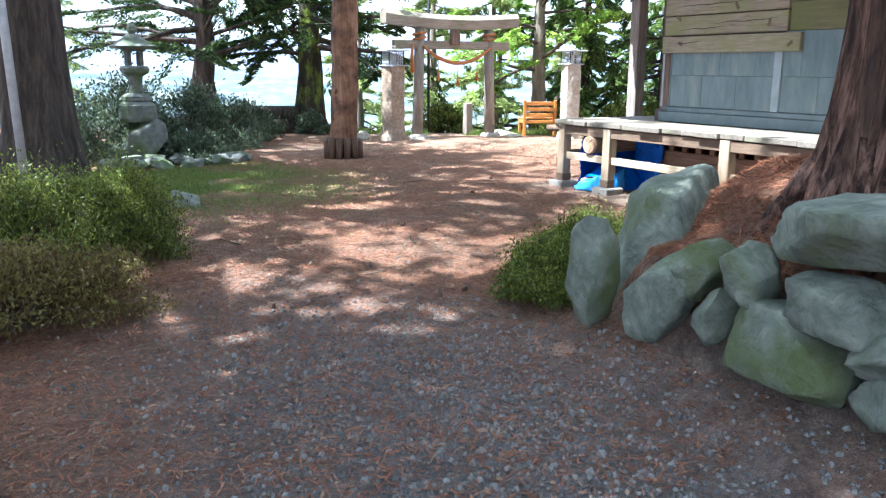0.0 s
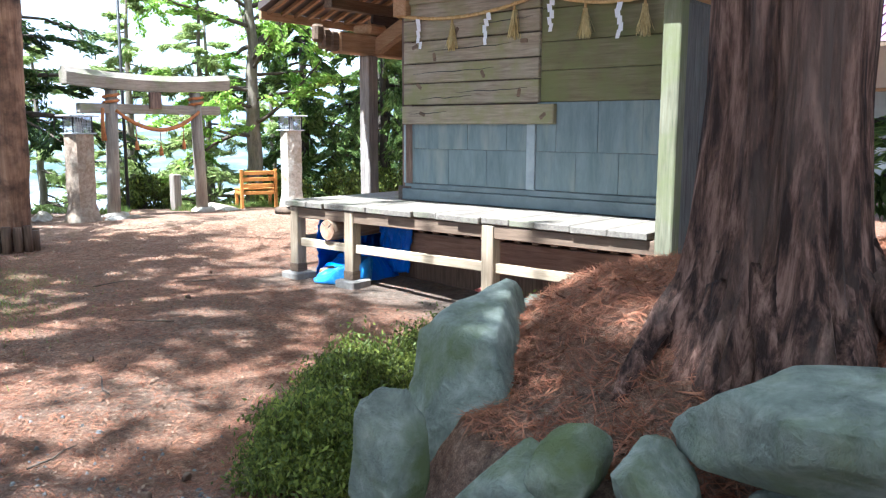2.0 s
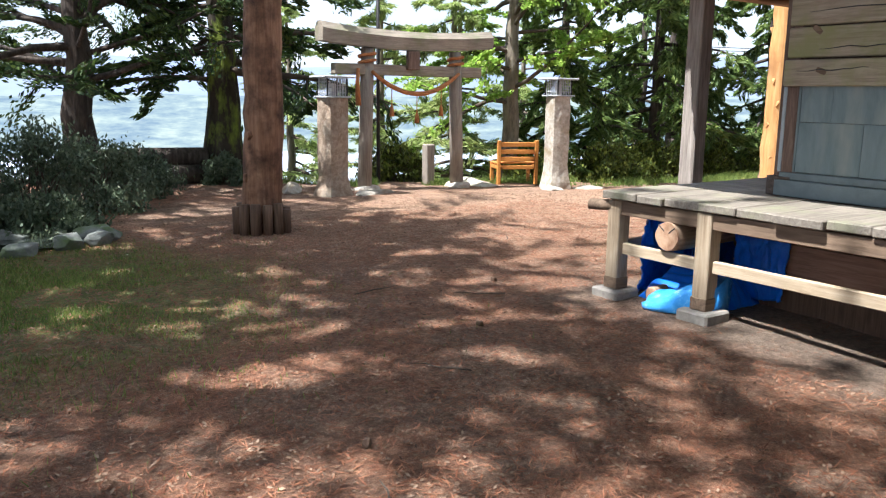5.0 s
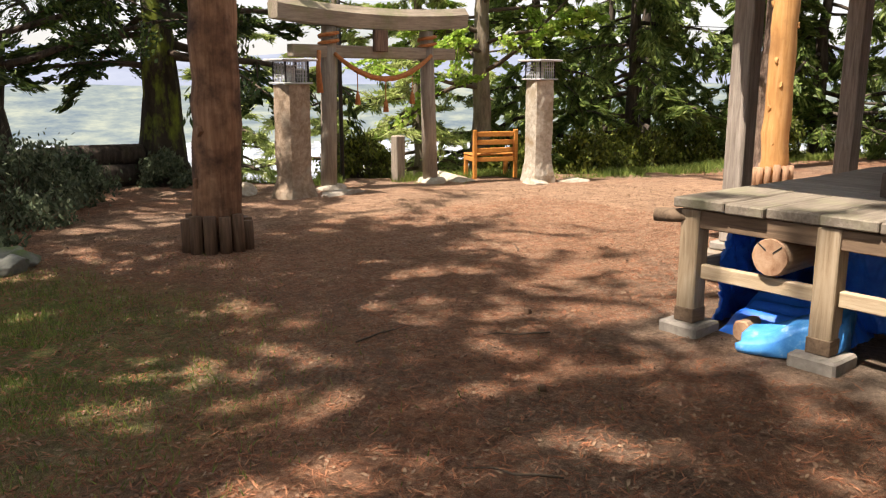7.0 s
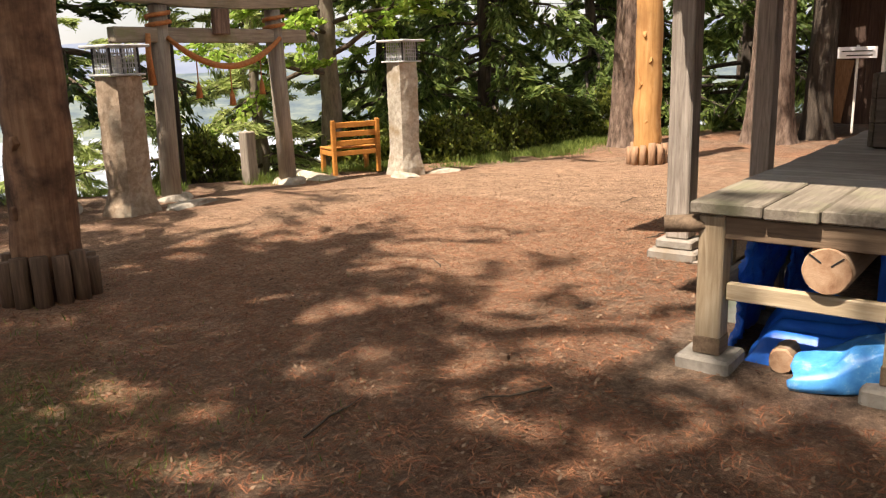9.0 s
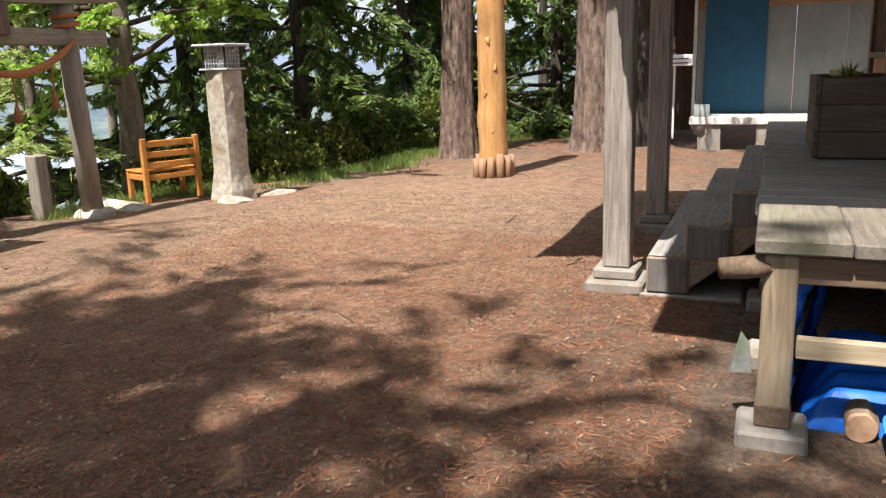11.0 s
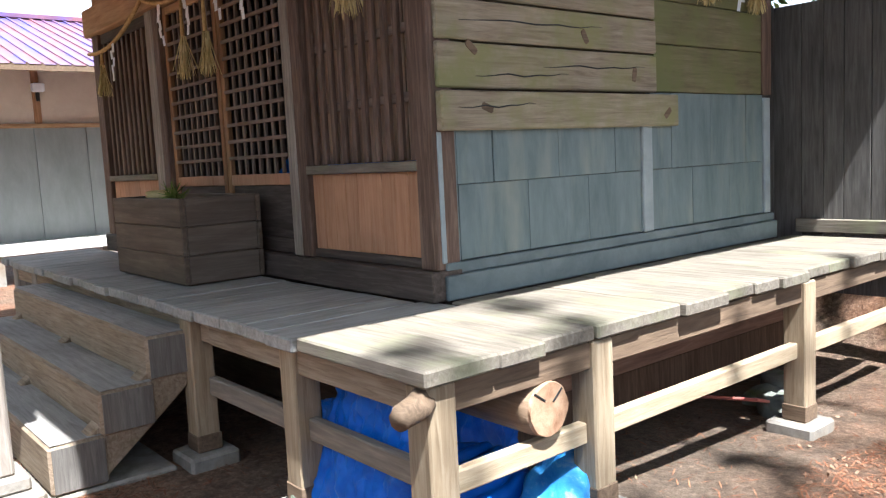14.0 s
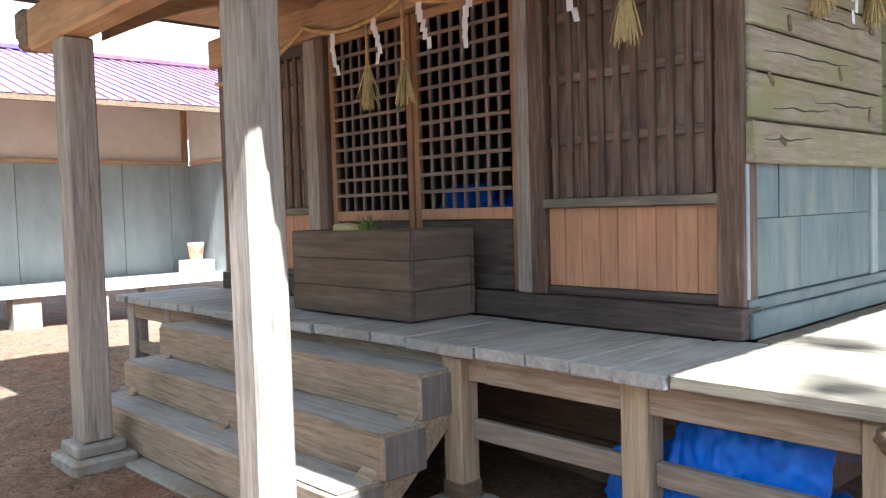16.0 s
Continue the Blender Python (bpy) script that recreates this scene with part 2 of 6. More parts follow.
ROOF_RED = rough_stuff("faded_red_metal_roof", [(0.3, (0.17, 0.07, 0.09)), (0.7, (0.28, 0.14, 0.17))], 2.5, 0.3, 0.1, 0.003, patch=(0.12, 0.1, 0.26), patch_scale=0.6, patch_at=0.5, stretch=(1, 1, 1))
ROOF_DARK = rough_stuff("dark_roof", [(0.3, (0.06, 0.045, 0.04)), (0.7, (0.12, 0.095, 0.085))], 4, 0.5)
BOARD_BROWN = wood("brown_shed_boards", (0.03, 0.018, 0.013), (0.075, 0.045, 0.034), (0.13, 0.085, 0.065), "z")
TARP = rough_stuff("blue_tarp", [(0.3, (0.008, 0.09, 0.5)), (0.7, (0.02, 0.17, 0.68))], 7, 0.38, 0.5, 0.012, vary=False)
TARP_PALE = rough_stuff("faded_blue_tarp", [(0.35, (0.03, 0.2, 0.6)), (0.55, (0.07, 0.31, 0.7)), (0.7, (0.42, 0.58, 0.74))], 9, 0.35, 0.5, 0.01)
RED_SHEET = rough_stuff("faded_red_sheet", [(0.3, (0.35, 0.09, 0.08)), (0.7, (0.5, 0.17, 0.14))], 4, 0.7)
ROPE = rough_stuff("straw_rope", [(0.3, (0.36, 0.22, 0.08)), (0.7, (0.66, 0.47, 0.22))], 30, 0.85, 0.6, 0.004, stretch=(1, 1, 1))
STRAW = rough_stuff("straw", [(0.3, (0.42, 0.32, 0.12)), (0.7, (0.74, 0.62, 0.32))], 20, 0.8)
ROPE_RED = rough_stuff("rust_rope", [(0.3, (0.28, 0.1, 0.03)), (0.7, (0.5, 0.22, 0.09))], 30, 0.85, 0.6, 0.004)
PAPER = rough_stuff("white_paper", [(0.3, (0.74, 0.75, 0.8)), (0.7, (0.86, 0.86, 0.88))], 8, 0.7, 0.1, 0.002)
STEEL = rough_stuff("galvanised_steel", [(0.3, (0.32, 0.33, 0.34)), (0.7, (0.5, 0.51, 0.52))], 9, 0.45)
BLACK = rough_stuff("black_iron", [(0.3, (0.015, 0.015, 0.016)), (0.7, (0.035, 0.034, 0.033))], 9, 0.5)
CEDAR_BARK = rough_stuff("red_cedar_bark", [(0.4, (0.03, 0.015, 0.011)), (0.5, (0.13, 0.068, 0.047)), (0.63, (0.36, 0.21, 0.155))], 3.4, 0.95, 1.0, 0.09, stretch=(5, 5, 0.6), patch=(0.13, 0.09, 0.07), patch_scale=0.9, patch_at=0.6)
DARK_BARK = rough_stuff("dark_bark", [(0.3, (0.022, 0.018, 0.015)), (0.5, (0.065, 0.052, 0.042)), (0.75, (0.15, 0.12, 0.095))], 3.0, 0.95, 1.0, 0.05, stretch=(4, 4, 0.7))
PINE_BARK = rough_stuff("pine_plate_bark", [(0.32, (0.035, 0.025, 0.02)), (0.5, (0.16, 0.11, 0.085)), (0.72, (0.3, 0.225, 0.18))], 4.5, 0.95, 1.0, 0.05, stretch=(2.4, 2.4, 0.9))
GREY_BARK = rough_stuff("grey_bark", [(0.3, (0.1, 0.08, 0.06)), (0.7, (0.28, 0.24, 0.185))], 4.5, 0.95, 0.8, 0.02, stretch=(2.5, 2.5, 0.8))
MOSS_BARK = rough_stuff("moss_covered_bark", [(0.3, (0.02, 0.017, 0.013)), (0.7, (0.06, 0.05, 0.035))], 4.0, 1.0, 1.0, 0.04, patch=(0.17, 0.22, 0.03), patch_scale=2.6, patch_at=0.56, stretch=(1.6, 1.6, 0.8))
BRANCH = rough_stuff("twig_bark", [(0.3, (0.05, 0.038, 0.028)), (0.7, (0.13, 0.1, 0.075))], 9, 0.95)
LEAF_BRIGHT = leaf_mat("maple_leaf", (0.14, 0.28, 0.03), (0.29, 0.45, 0.07), (0.48, 0.58, 0.15), 0.6)
LEAF_FIR = leaf_mat("fir_spray", (0.04, 0.075, 0.02), (0.13, 0.2, 0.05), (0.32, 0.4, 0.11), 0.5)
LEAF_PINE = leaf_mat("pine_needles", (0.16, 0.23, 0.06), (0.33, 0.41, 0.13), (0.52, 0.56, 0.24), 0.5)
LEAF_DARK = leaf_mat("yew_leaf", (0.015, 0.035, 0.012), (0.04, 0.075, 0.02), (0.12, 0.17, 0.035), 0.3)
LEAF_BUSH = leaf_mat("azalea_leaf", (0.05, 0.04, 0.016), (0.1, 0.135, 0.024), (0.29, 0.32, 0.055), 0.4)
LEAF_GREY = leaf_mat("shrub_leaf", (0.045, 0.065, 0.04), (0.095, 0.13, 0.075), (0.19, 0.22, 0.13), 0.3)
LEAF_BROWN = leaf_mat("azalea_twig_leaf", (0.07, 0.035, 0.018), (0.13, 0.095, 0.03), (0.25, 0.23, 0.06), 0.3)
GRASS = leaf_mat("grass_blade", (0.065, 0.11, 0.022), (0.15, 0.22, 0.045), (0.31, 0.36, 0.1), 0.35)
NEEDLE = leaf_mat("fallen_needles", (0.12, 0.042, 0.02), (0.26, 0.1, 0.05), (0.42, 0.2, 0.11), 0.1, 0.8)
LITTER = leaf_mat("leaf_litter", (0.06, 0.033, 0.02), (0.2, 0.12, 0.075), (0.34, 0.24, 0.16), 0.1, 0.8)
GRAVEL = leaf_mat("gravel_chips", (0.06, 0.058, 0.055), (0.13, 0.125, 0.12), (0.25, 0.24, 0.225), 0.0, 0.85)


def glass_mat():
    m, nd, lk, p = material("lamp_glass", 0.08)
    p.inputs["Base Color"].default_value = (0.75, 0.78, 0.76, 1)
    p.inputs["Transmission Weight"].default_value = 0.8
    return m


GLASS = glass_mat()


def water_mat():
    m, nd, lk, p = material("pond_water", 0.06)
    p.inputs["Base Color"].default_value = (0.02, 0.025, 0.02, 1)
    p.inputs["Specular IOR Level"].default_value = 0.5
    bump(nd, lk, p, noise_tex(nd, lk, coords(nd, lk, (1, 1, 1), False), 14, 3, 0.5), 0.08, 0.01)
    return m


WATER = water_mat()


def zone(nodes, links, centre, radius, soft, wobble):
    """1 inside a blob of ground round a centre, with an uneven rim."""
    tc, sub, ln = nodes.new("ShaderNodeTexCoord"), nodes.new("ShaderNodeMapping"), nodes.new("ShaderNodeVectorMath")
    sub.inputs["Scale"].default_value = (1 / radius[0], 1 / radius[1], 0)
    sub.inputs["Location"].default_value = (-centre[0] / radius[0], -centre[1] / radius[1], 0)
    links.new(tc.outputs["Object"], sub.inputs["Vector"])
    ln.operation = "LENGTH"
    links.new(sub.outputs[0], ln.inputs[0])
    add, rng = nodes.new("ShaderNodeMath"), nodes.new("ShaderNodeMapRange")
    add.operation = "ADD"
    links.new(ln.outputs["Value"], add.inputs[0])
    links.new(wobble, add.inputs[1])
    rng.inputs["From Min"].default_value, rng.inputs["From Max"].default_value = 1.5 + soft, 1.5 - soft
    links.new(add.outputs[0], rng.inputs["Value"])
    return rng.outputs[0]


def ground_mat():
    m, nd, lk, p = material("forest_floor", 0.95)
    v = coords(nd, lk, (1, 1, 1), False)
    fine = noise_tex(nd, lk, v, 26, 9, 0.75)
    broad = noise_tex(nd, lk, v, 0.9, 5, 0.6)
    wob = noise_tex(nd, lk, v, 1.7, 5, 0.65)
    spot = noise_tex(nd, lk, v, 60, 3, 0.6)
    grit = noise_tex(nd, lk, v, 130, 5, 0.8)
    soil = ramp(nd, lk, fine, [(0.28, (0.06, 0.038, 0.026)), (0.5, (0.2, 0.13, 0.088)), (0.74, (0.43, 0.305, 0.215))])
    red = ramp(nd, lk, fine, [(0.28, (0.085, 0.038, 0.022)), (0.5, (0.255, 0.128, 0.074)), (0.74, (0.47, 0.27, 0.17))])
    col = mix(nd, lk, ramp(nd, lk, broad, [(0.42, (0, 0, 0)), (0.62, (1, 1, 1))]), soil, red)
    col = mix(nd, lk, ramp(nd, lk, spot, [(0.66, (0, 0, 0)), (0.72, (0.7, 0.7, 0.7))]), col, (0.44, 0.37, 0.29))
    grey = ramp(nd, lk, noise_tex(nd, lk, v, 45, 8, 0.8), [(0.3, (0.07, 0.066, 0.062)), (0.5, (0.16, 0.152, 0.145)), (0.72, (0.34, 0.325, 0.31))])
    col = mix(nd, lk, zone(nd, lk, (1.6, 2.9), (1.15, 2.2), 0.55, wob), col, grey)
    sand = ramp(nd, lk, fine, [(0.28, (0.17, 0.1, 0.06)), (0.5, (0.36, 0.225, 0.145)), (0.75, (0.52, 0.37, 0.26))])
    col = mix(nd, lk, zone(nd, lk, (10.5, 12.5), (5.0, 3.0), 0.5, wob), col, sand)
    bare = ramp(nd, lk, fine, [(0.28, (0.095, 0.07, 0.052)), (0.5, (0.2, 0.148, 0.108)), (0.75, (0.32, 0.245, 0.185))])
    col = mix(nd, lk, zone(nd, lk, (7.6, 6.8), (1.5, 2.2), 0.45, wob), col, bare)
    moss = ramp(nd, lk, fine, [(0.3, (0.065, 0.095, 0.024)), (0.7, (0.19, 0.23, 0.065))])
    col = mix(nd, lk, zone(nd, lk, (2.4, 11.2), (1.9, 2.2), 0.4, wob), col, moss)
    mid = noise_tex(nd, lk, v, 5.5, 7, 0.7)
    col = mix(nd, lk, 1.0, col, ramp(nd, lk, mid, [(0.3, (0.6, 0.57, 0.55)), (0.5, (1.0, 1.0, 1.0)), (0.68, (1.35, 1.36, 1.38))]), "MULTIPLY")
    far = ramp(nd, lk, noise_tex(nd, lk, v, 0.25, 6, 0.7), [(0.3, (0.03, 0.05, 0.015)), (0.7, (0.12, 0.15, 0.06))])
    tc, sep = nd.new("ShaderNodeTexCoord"), nd.new("ShaderNodeSeparateXYZ")
    lk.new(tc.outputs["Object"], sep.inputs[0])
    low = nd.new("ShaderNodeMapRange")
    low.inputs["From Min"].default_value, low.inputs["From Max"].default_value = -0.25, -1.0
    lk.new(sep.outputs[2], low.inputs["Value"])
    col = mix(nd, lk, low.outputs[0], col, far)
    col = mix(nd, lk, 0.75, col, ramp(nd, lk, grit, [(0.34, (0.5, 0.5, 0.5)), (0.5, (1.1, 1.1, 1.1)), (0.68, (1.8, 1.75, 1.65))]), "MULTIPLY")
    lk.new(col, p.inputs["Base Color"])
    hgt = nd.new("ShaderNodeMath")
    hgt.operation = "ADD"
    lk.new(fine, hgt.inputs[0])
    lk.new(grit, hgt.inputs[1])
    bump(nd, lk, p, hgt.outputs[0], 1.0, 0.03)
    return m


GROUND = ground_mat()


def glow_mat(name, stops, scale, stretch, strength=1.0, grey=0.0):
    """Plain far distance that glows by itself, its haze painted into the colours."""
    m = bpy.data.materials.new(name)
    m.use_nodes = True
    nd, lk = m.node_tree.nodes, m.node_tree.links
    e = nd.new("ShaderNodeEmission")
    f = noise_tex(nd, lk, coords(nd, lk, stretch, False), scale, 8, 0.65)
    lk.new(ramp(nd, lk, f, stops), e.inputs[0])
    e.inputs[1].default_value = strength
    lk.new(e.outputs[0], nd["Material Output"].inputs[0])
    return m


# bluish haze is mixed into these glowing colours; the sun doesn't light them
FAR_RIDGE = glow_mat("far_ridge_painted_haze", [(0.3, (0.24, 0.28, 0.37)), (0.7, (0.31, 0.35, 0.43))], 0.008, (1, 1, 2))
NEAR_RIDGE = glow_mat("wooded_slope_painted_haze", [(0.36, (0.14, 0.185, 0.215)), (0.5, (0.21, 0.255, 0.25)), (0.64, (0.31, 0.345, 0.29))], 0.016, (1, 1, 4))
VALLEY = glow_mat("valley_town_ground_painted_haze", [(0.36, (0.22, 0.27, 0.3)), (0.5, (0.36, 0.39, 0.4)), (0.64, (0.55, 0.55, 0.53))], 0.03, (1, 1, 1))
TOWN = glow_mat("town_walls_painted_haze", [(0.3, (0.36, 0.42, 0.52)), (0.55, (0.7, 0.73, 0.78)), (0.75, (0.8, 0.7, 0.68))], 0.08, (1, 1, 1))


# ---- mesh helpers ----
class Geo:
    """Collects vertices and faces of one mesh."""

    def __init__(self):
        self.v, self.f = [], []

    def add(self, verts, faces):
        n = len(self.v)
        self.v += [tuple(map(float, p)) for p in verts]
        self.f += [tuple(n + i for i in q) for q in faces]
        return self

    def box(self, x0, x1, y0, y1, z0, z1, c=0.006, m=None):
        """A box with chamfered edges."""
        c = min(c, 0.3 * min(abs(x1 - x0), abs(y1 - y0), abs(z1 - z0)))
        X, Y, Z, idx, verts = (x0, x1), (y0, y1), (z0, z1), {}, []
        for i in (0, 1):
            for j in (0, 1):
                for k in (0, 1):
                    s = (1 - 2 * i, 1 - 2 * j, 1 - 2 * k)
                    q = (X[i], Y[j], Z[k])
                    for a in range(3):
                        idx[i, j, k, a] = len(verts)
                        verts.append(tuple(q[b] + (0 if b == a else c * s[b]) for b in range(3)))
        faces = []
        for a in range(3):
            b, d = [n for n in range(3) if n != a]
            for e in (0, 1):
                quad = []
                for u, w in ((0, 0), (1, 0), (1, 1), (0, 1)):
                    key = [0, 0, 0]
                    key[a], key[b], key[d] = e, u, w
                    quad.append(idx[(*key, a)])
                faces.append(quad)
            for u in (0, 1):
                for w in (0, 1):
                    k0, k1 = [0, 0, 0], [0, 0, 0]
                    k0[b], k0[d], k1[b], k1[d], k1[a] = u, w, u, w, 1
                    faces.append([idx[(*k0, b)], idx[(*k1, b)], idx[(*k1, d)], idx[(*k0, d)]])
        for i in (0, 1):
            for j in (0, 1):
                for k in (0, 1):
                    faces.append([idx[i, j, k, a] for a in range(3)])
        if m is not None:
            verts = [m @ Vector(p) for p in verts]
        return self.add(verts, faces)

    def tube(self, pts, radii, seg=10, cap=True, wob=0.0, seed=0, flat=1.0, fissure=0.0):
        """A tube through points; wob: unevenness of its outline."""
        pts = [Vector(p) for p in pts]
        rings, up = [], Vector((0.13, 0.21, 1))
        for i, p in enumerate(pts):
            d = (pts[min(i + 1, len(pts) - 1)] - pts[max(i - 1, 0)]).normalized()
            ref = up if abs(d.z) < 0.9 else Vector((1, 0.1, 0))
            a = d.cross(ref).normalized()
            b = d.cross(a)
            ring = []
            for k in range(seg):
                th = 2 * math.pi * k / seg
                r = radii[i]
                if wob:
                    r *= 1 + wob * noise.noise(Vector((2.2 * math.cos(th) + seed, 2.2 * math.sin(th), (0.5 * p.z if fissure else 0.6 * i) + seed)))
                if fissure:
                    r *= 1 - fissure * abs(noise.noise(Vector((6 * math.cos(th) + seed, 6 * math.sin(th), 0.3 * p.z)))) * 1.6
                ring.append(p + a * (r * math.cos(th)) + b * (r * flat * math.sin(th)))
            rings.append(ring)
        verts = [q for ring in rings for q in ring]
        faces = [(i * seg + k, i * seg + (k + 1) % seg, (i + 1) * seg + (k + 1) % seg, (i + 1) * seg + k) for i in range(len(pts) - 1) for k in range(seg)]
        if cap:
            faces += [tuple(range(seg))[::-1], tuple((len(pts) - 1) * seg + k for k in range(seg))]
        return self.add(verts, faces)

    def mesh(self, name, off=Vector((0, 0, 0)), smooth=False):
        me = bpy.data.meshes.new(name)
        me.from_pydata([(x - off.x, y - off.y, z - off.z) for x, y, z in self.v], [], self.f)
        bm = bmesh.new()
        bm.from_mesh(me)
        bmesh.ops.recalc_face_normals(bm, faces=bm.faces)
        bm.to_mesh(me)
        bm.free()
        if smooth:
            me.polygons.foreach_set("use_smooth", [True] * len(me.polygons))
        return me


def thing(name, at, label, category, group="", kind=""):
    ob = new(name)
    ob.empty_display_size = 0.1
    ob.location = at
    return tagged(ob, label, category, group, kind)


def origin(ob):
    o = Vector((0, 0, 0))
    while ob:
        o += ob.location
        ob = ob.parent
    return o


def part(name, geo, mat, parent, label="", smooth=False):
    """Links geometry given in world places as ONE mesh under a thing or a part."""
    me = geo.mesh(name, origin(parent), smooth)
    me.materials.append(mat)
    ob = new(name, me)
    ob.parent = parent
    return tagged(ob, label)


def single(name, geo, mat, at, label, category="", group="", kind="", smooth=False):
    """A thing or a piece of the setting that is one mesh."""
    at = Vector(at)
    me = geo.mesh(name, at, smooth)
    me.materials.append(mat)
    ob = new(name, me)
    ob.location = at
    return tagged(ob, label, category, group, kind)


def quads_mesh(name, quads, mat, smooth=False):
    """A mesh of loose quads from an N x 4 x 3 array."""
    n = len(quads)
    me = bpy.data.meshes.new(name)
    me.vertices.add(n * 4)
    me.vertices.foreach_set("co", quads.astype(np.float32).ravel())
    me.loops.add(n * 4)
    me.loops.foreach_set("vertex_index", np.arange(n * 4, dtype=np.int32))
    me.polygons.add(n)
    me.polygons.foreach_set("loop_start", np.arange(0, n * 4, 4, dtype=np.int32))
    me.update(calc_edges=True)
    me.materials.append(mat)
    return me


rs = np.random.RandomState(4)


def unit(n):
    d = rs.normal(size=(n, 3))
    return d / np.linalg.norm(d, axis=1)[:, None]


def leaves(centres, length, width, along=None, droop=0.0):
    """Diamond leaves at the centres, at random turns, or roughly along given ways."""
    n = len(centres)
    d = unit(n)
    if along is not None:
        d = along + 0.55 * d
        d /= np.linalg.norm(d, axis=1)[:, None]
    d[:, 2] -= droop
    s = np.cross(d, unit(n))
    s /= np.linalg.norm(s, axis=1)[:, None] + 1e-9
    ln = length * (0.6 + 0.8 * rs.rand(n))[:, None]
    w = width * (0.6 + 0.8 * rs.rand(n))[:, None]
    return np.stack([centres - d * ln / 2, centres + s * w / 2, centres + d * ln / 2, centres - s * w / 2], axis=1)


def smooth01(a, b, x):
    t = min(1, max(0, (x - a) / (b - a)))
    return t * t * (3 - 2 * t)


TERRACE = [(3.11, -9), (3.06, 1.6), (3.01, 2.6), (3.21, 3.4), (3.75, 4.1), (4.4, 4.5), (5.4, 4.2), (6.4, 3.6), (8, 3.3), (20, 3.2), (20, -9)]


def inside_terrace(x, y):
    """Metres inside the terrace's rim; negative outside."""
    best, within = 1e9, False
    for (ax, ay), (bx, by) in zip(TERRACE, TERRACE[1:] + TERRACE[:1]):
        if (ay > y) != (by > y) and x < (bx - ax) * (y - ay) / (by - ay) + ax:
            within = not within
        t = min(1, max(0, ((x - ax) * (bx - ax) + (y - ay) * (by - ay)) / ((bx - ax) ** 2 + (by - ay) ** 2)))
        best = min(best, math.hypot(x - ax - t * (bx - ax), y - ay - t * (by - ay)))
    return best if within else -best


EDGE_X, EDGE_Y = (-60, 0, 4, 7, 8.6, 12, 13.5, 16, 18, 24, 60), (30, 24, 20.5, 18.9, 16.8, 16.7, 16.2, 15.0, 15.4, 13.5, 10)


def height(x, y):
    """The ground's height."""
    z = 0.1 * smooth01(4.5, 8, y) + 0.04 * (1 - smooth01(2.5, 5.5, y)) - 0.08 * smooth01(11, 15, x) - 0.1 * smooth01(9, 12, x) * smooth01(12, 16, y) - 0.02
    if -9 < y < 6 and x > 2:
        d = inside_terrace(x, y)
        z += 0.16 * smooth01(-0.65, -0.05, d) + 0.36 * smooth01(-0.12, 0.12, d) + 0.5 * smooth01(0.1, 1.0, d)
    e = float(np.interp(x, EDGE_X, EDGE_Y))
    over = y - e
    if over > 0:
        z -= min(110, 0.55 * over * smooth01(0, 3, over) + 0.06 * min(over, 1.5))
    return z + 0.03 * noise.noise(Vector((0.9 * x, 0.9 * y, 0))) + 0.012 * noise.noise(Vector((5 * x, 5 * y, 1)))


# ---- ground ----
def axis_steps(lo, hi, fine, far):
    mid = list(np.arange(lo, hi + 1e-6, fine))
    out, s = [], fine
    while sum(out) < far:
        s *= 1.35
        out.append(s)
    left, right = [], []
    a, b = lo, hi
    for s in out:
        a, b = a - s, b + s
        left.append(a)
        right.append(b)
    return left[::-1] + mid + right


def build_ground():
    xs, ys = axis_steps(-2, 17, 0.14, 2500), axis_steps(-1.5, 18, 0.14, 2500)
    g = Geo()
    g.v = [(x, y, height(x, y)) for y in ys for x in xs]
    nx = len(xs)
    g.f = [(j * nx + i, j * nx + i + 1, (j + 1) * nx + i + 1, (j + 1) * nx + i) for j in range(len(ys) - 1) for i in range(nx - 1)]
    single("ground", g, GROUND, (0, 0, 0), "trodden earth strewn with brown pine needles and gravel", "ground", kind="structure", smooth=True)


build_ground()


# ---- far distance ----
def ridge(name, mat, dist, base, top, spread, seed, label):
    g, n = Geo(), 90
    vs = []
    for i in range(n + 1):
        a = radians(-25 + 150 * i / n)
        h = top + 0.22 * (top - base) * (noise.noise(Vector((2.1 * a + seed, seed, 0))) + 0.35 * noise.noise(Vector((9 * a, seed, 2))))
        for k in range(9):
            f = k / 8
            d = dist + spread * f
            vs.append((d * math.cos(a), d * math.sin(a), base + (h - base) * f ** 1.25))
    g.v = vs
    g.f = [(i * 9 + k, (i + 1) * 9 + k, (i + 1) * 9 + k + 1, i * 9 + k + 1) for i in range(n) for k in range(8)]
    single(name, g, mat, (0, 0, 0), label, "mountain", kind="structure", smooth=True)


ridge("backdrop_far_mountains", FAR_RIDGE, 1900, -100, 105, 800, 3.1, "glowing mountain ridge beyond the valley in painted blue haze")
ridge("backdrop_wooded_slope", NEAR_RIDGE, 1450, -108, -8, 380, 8.4, "glowing green wooded slope beyond the valley town in painted haze")


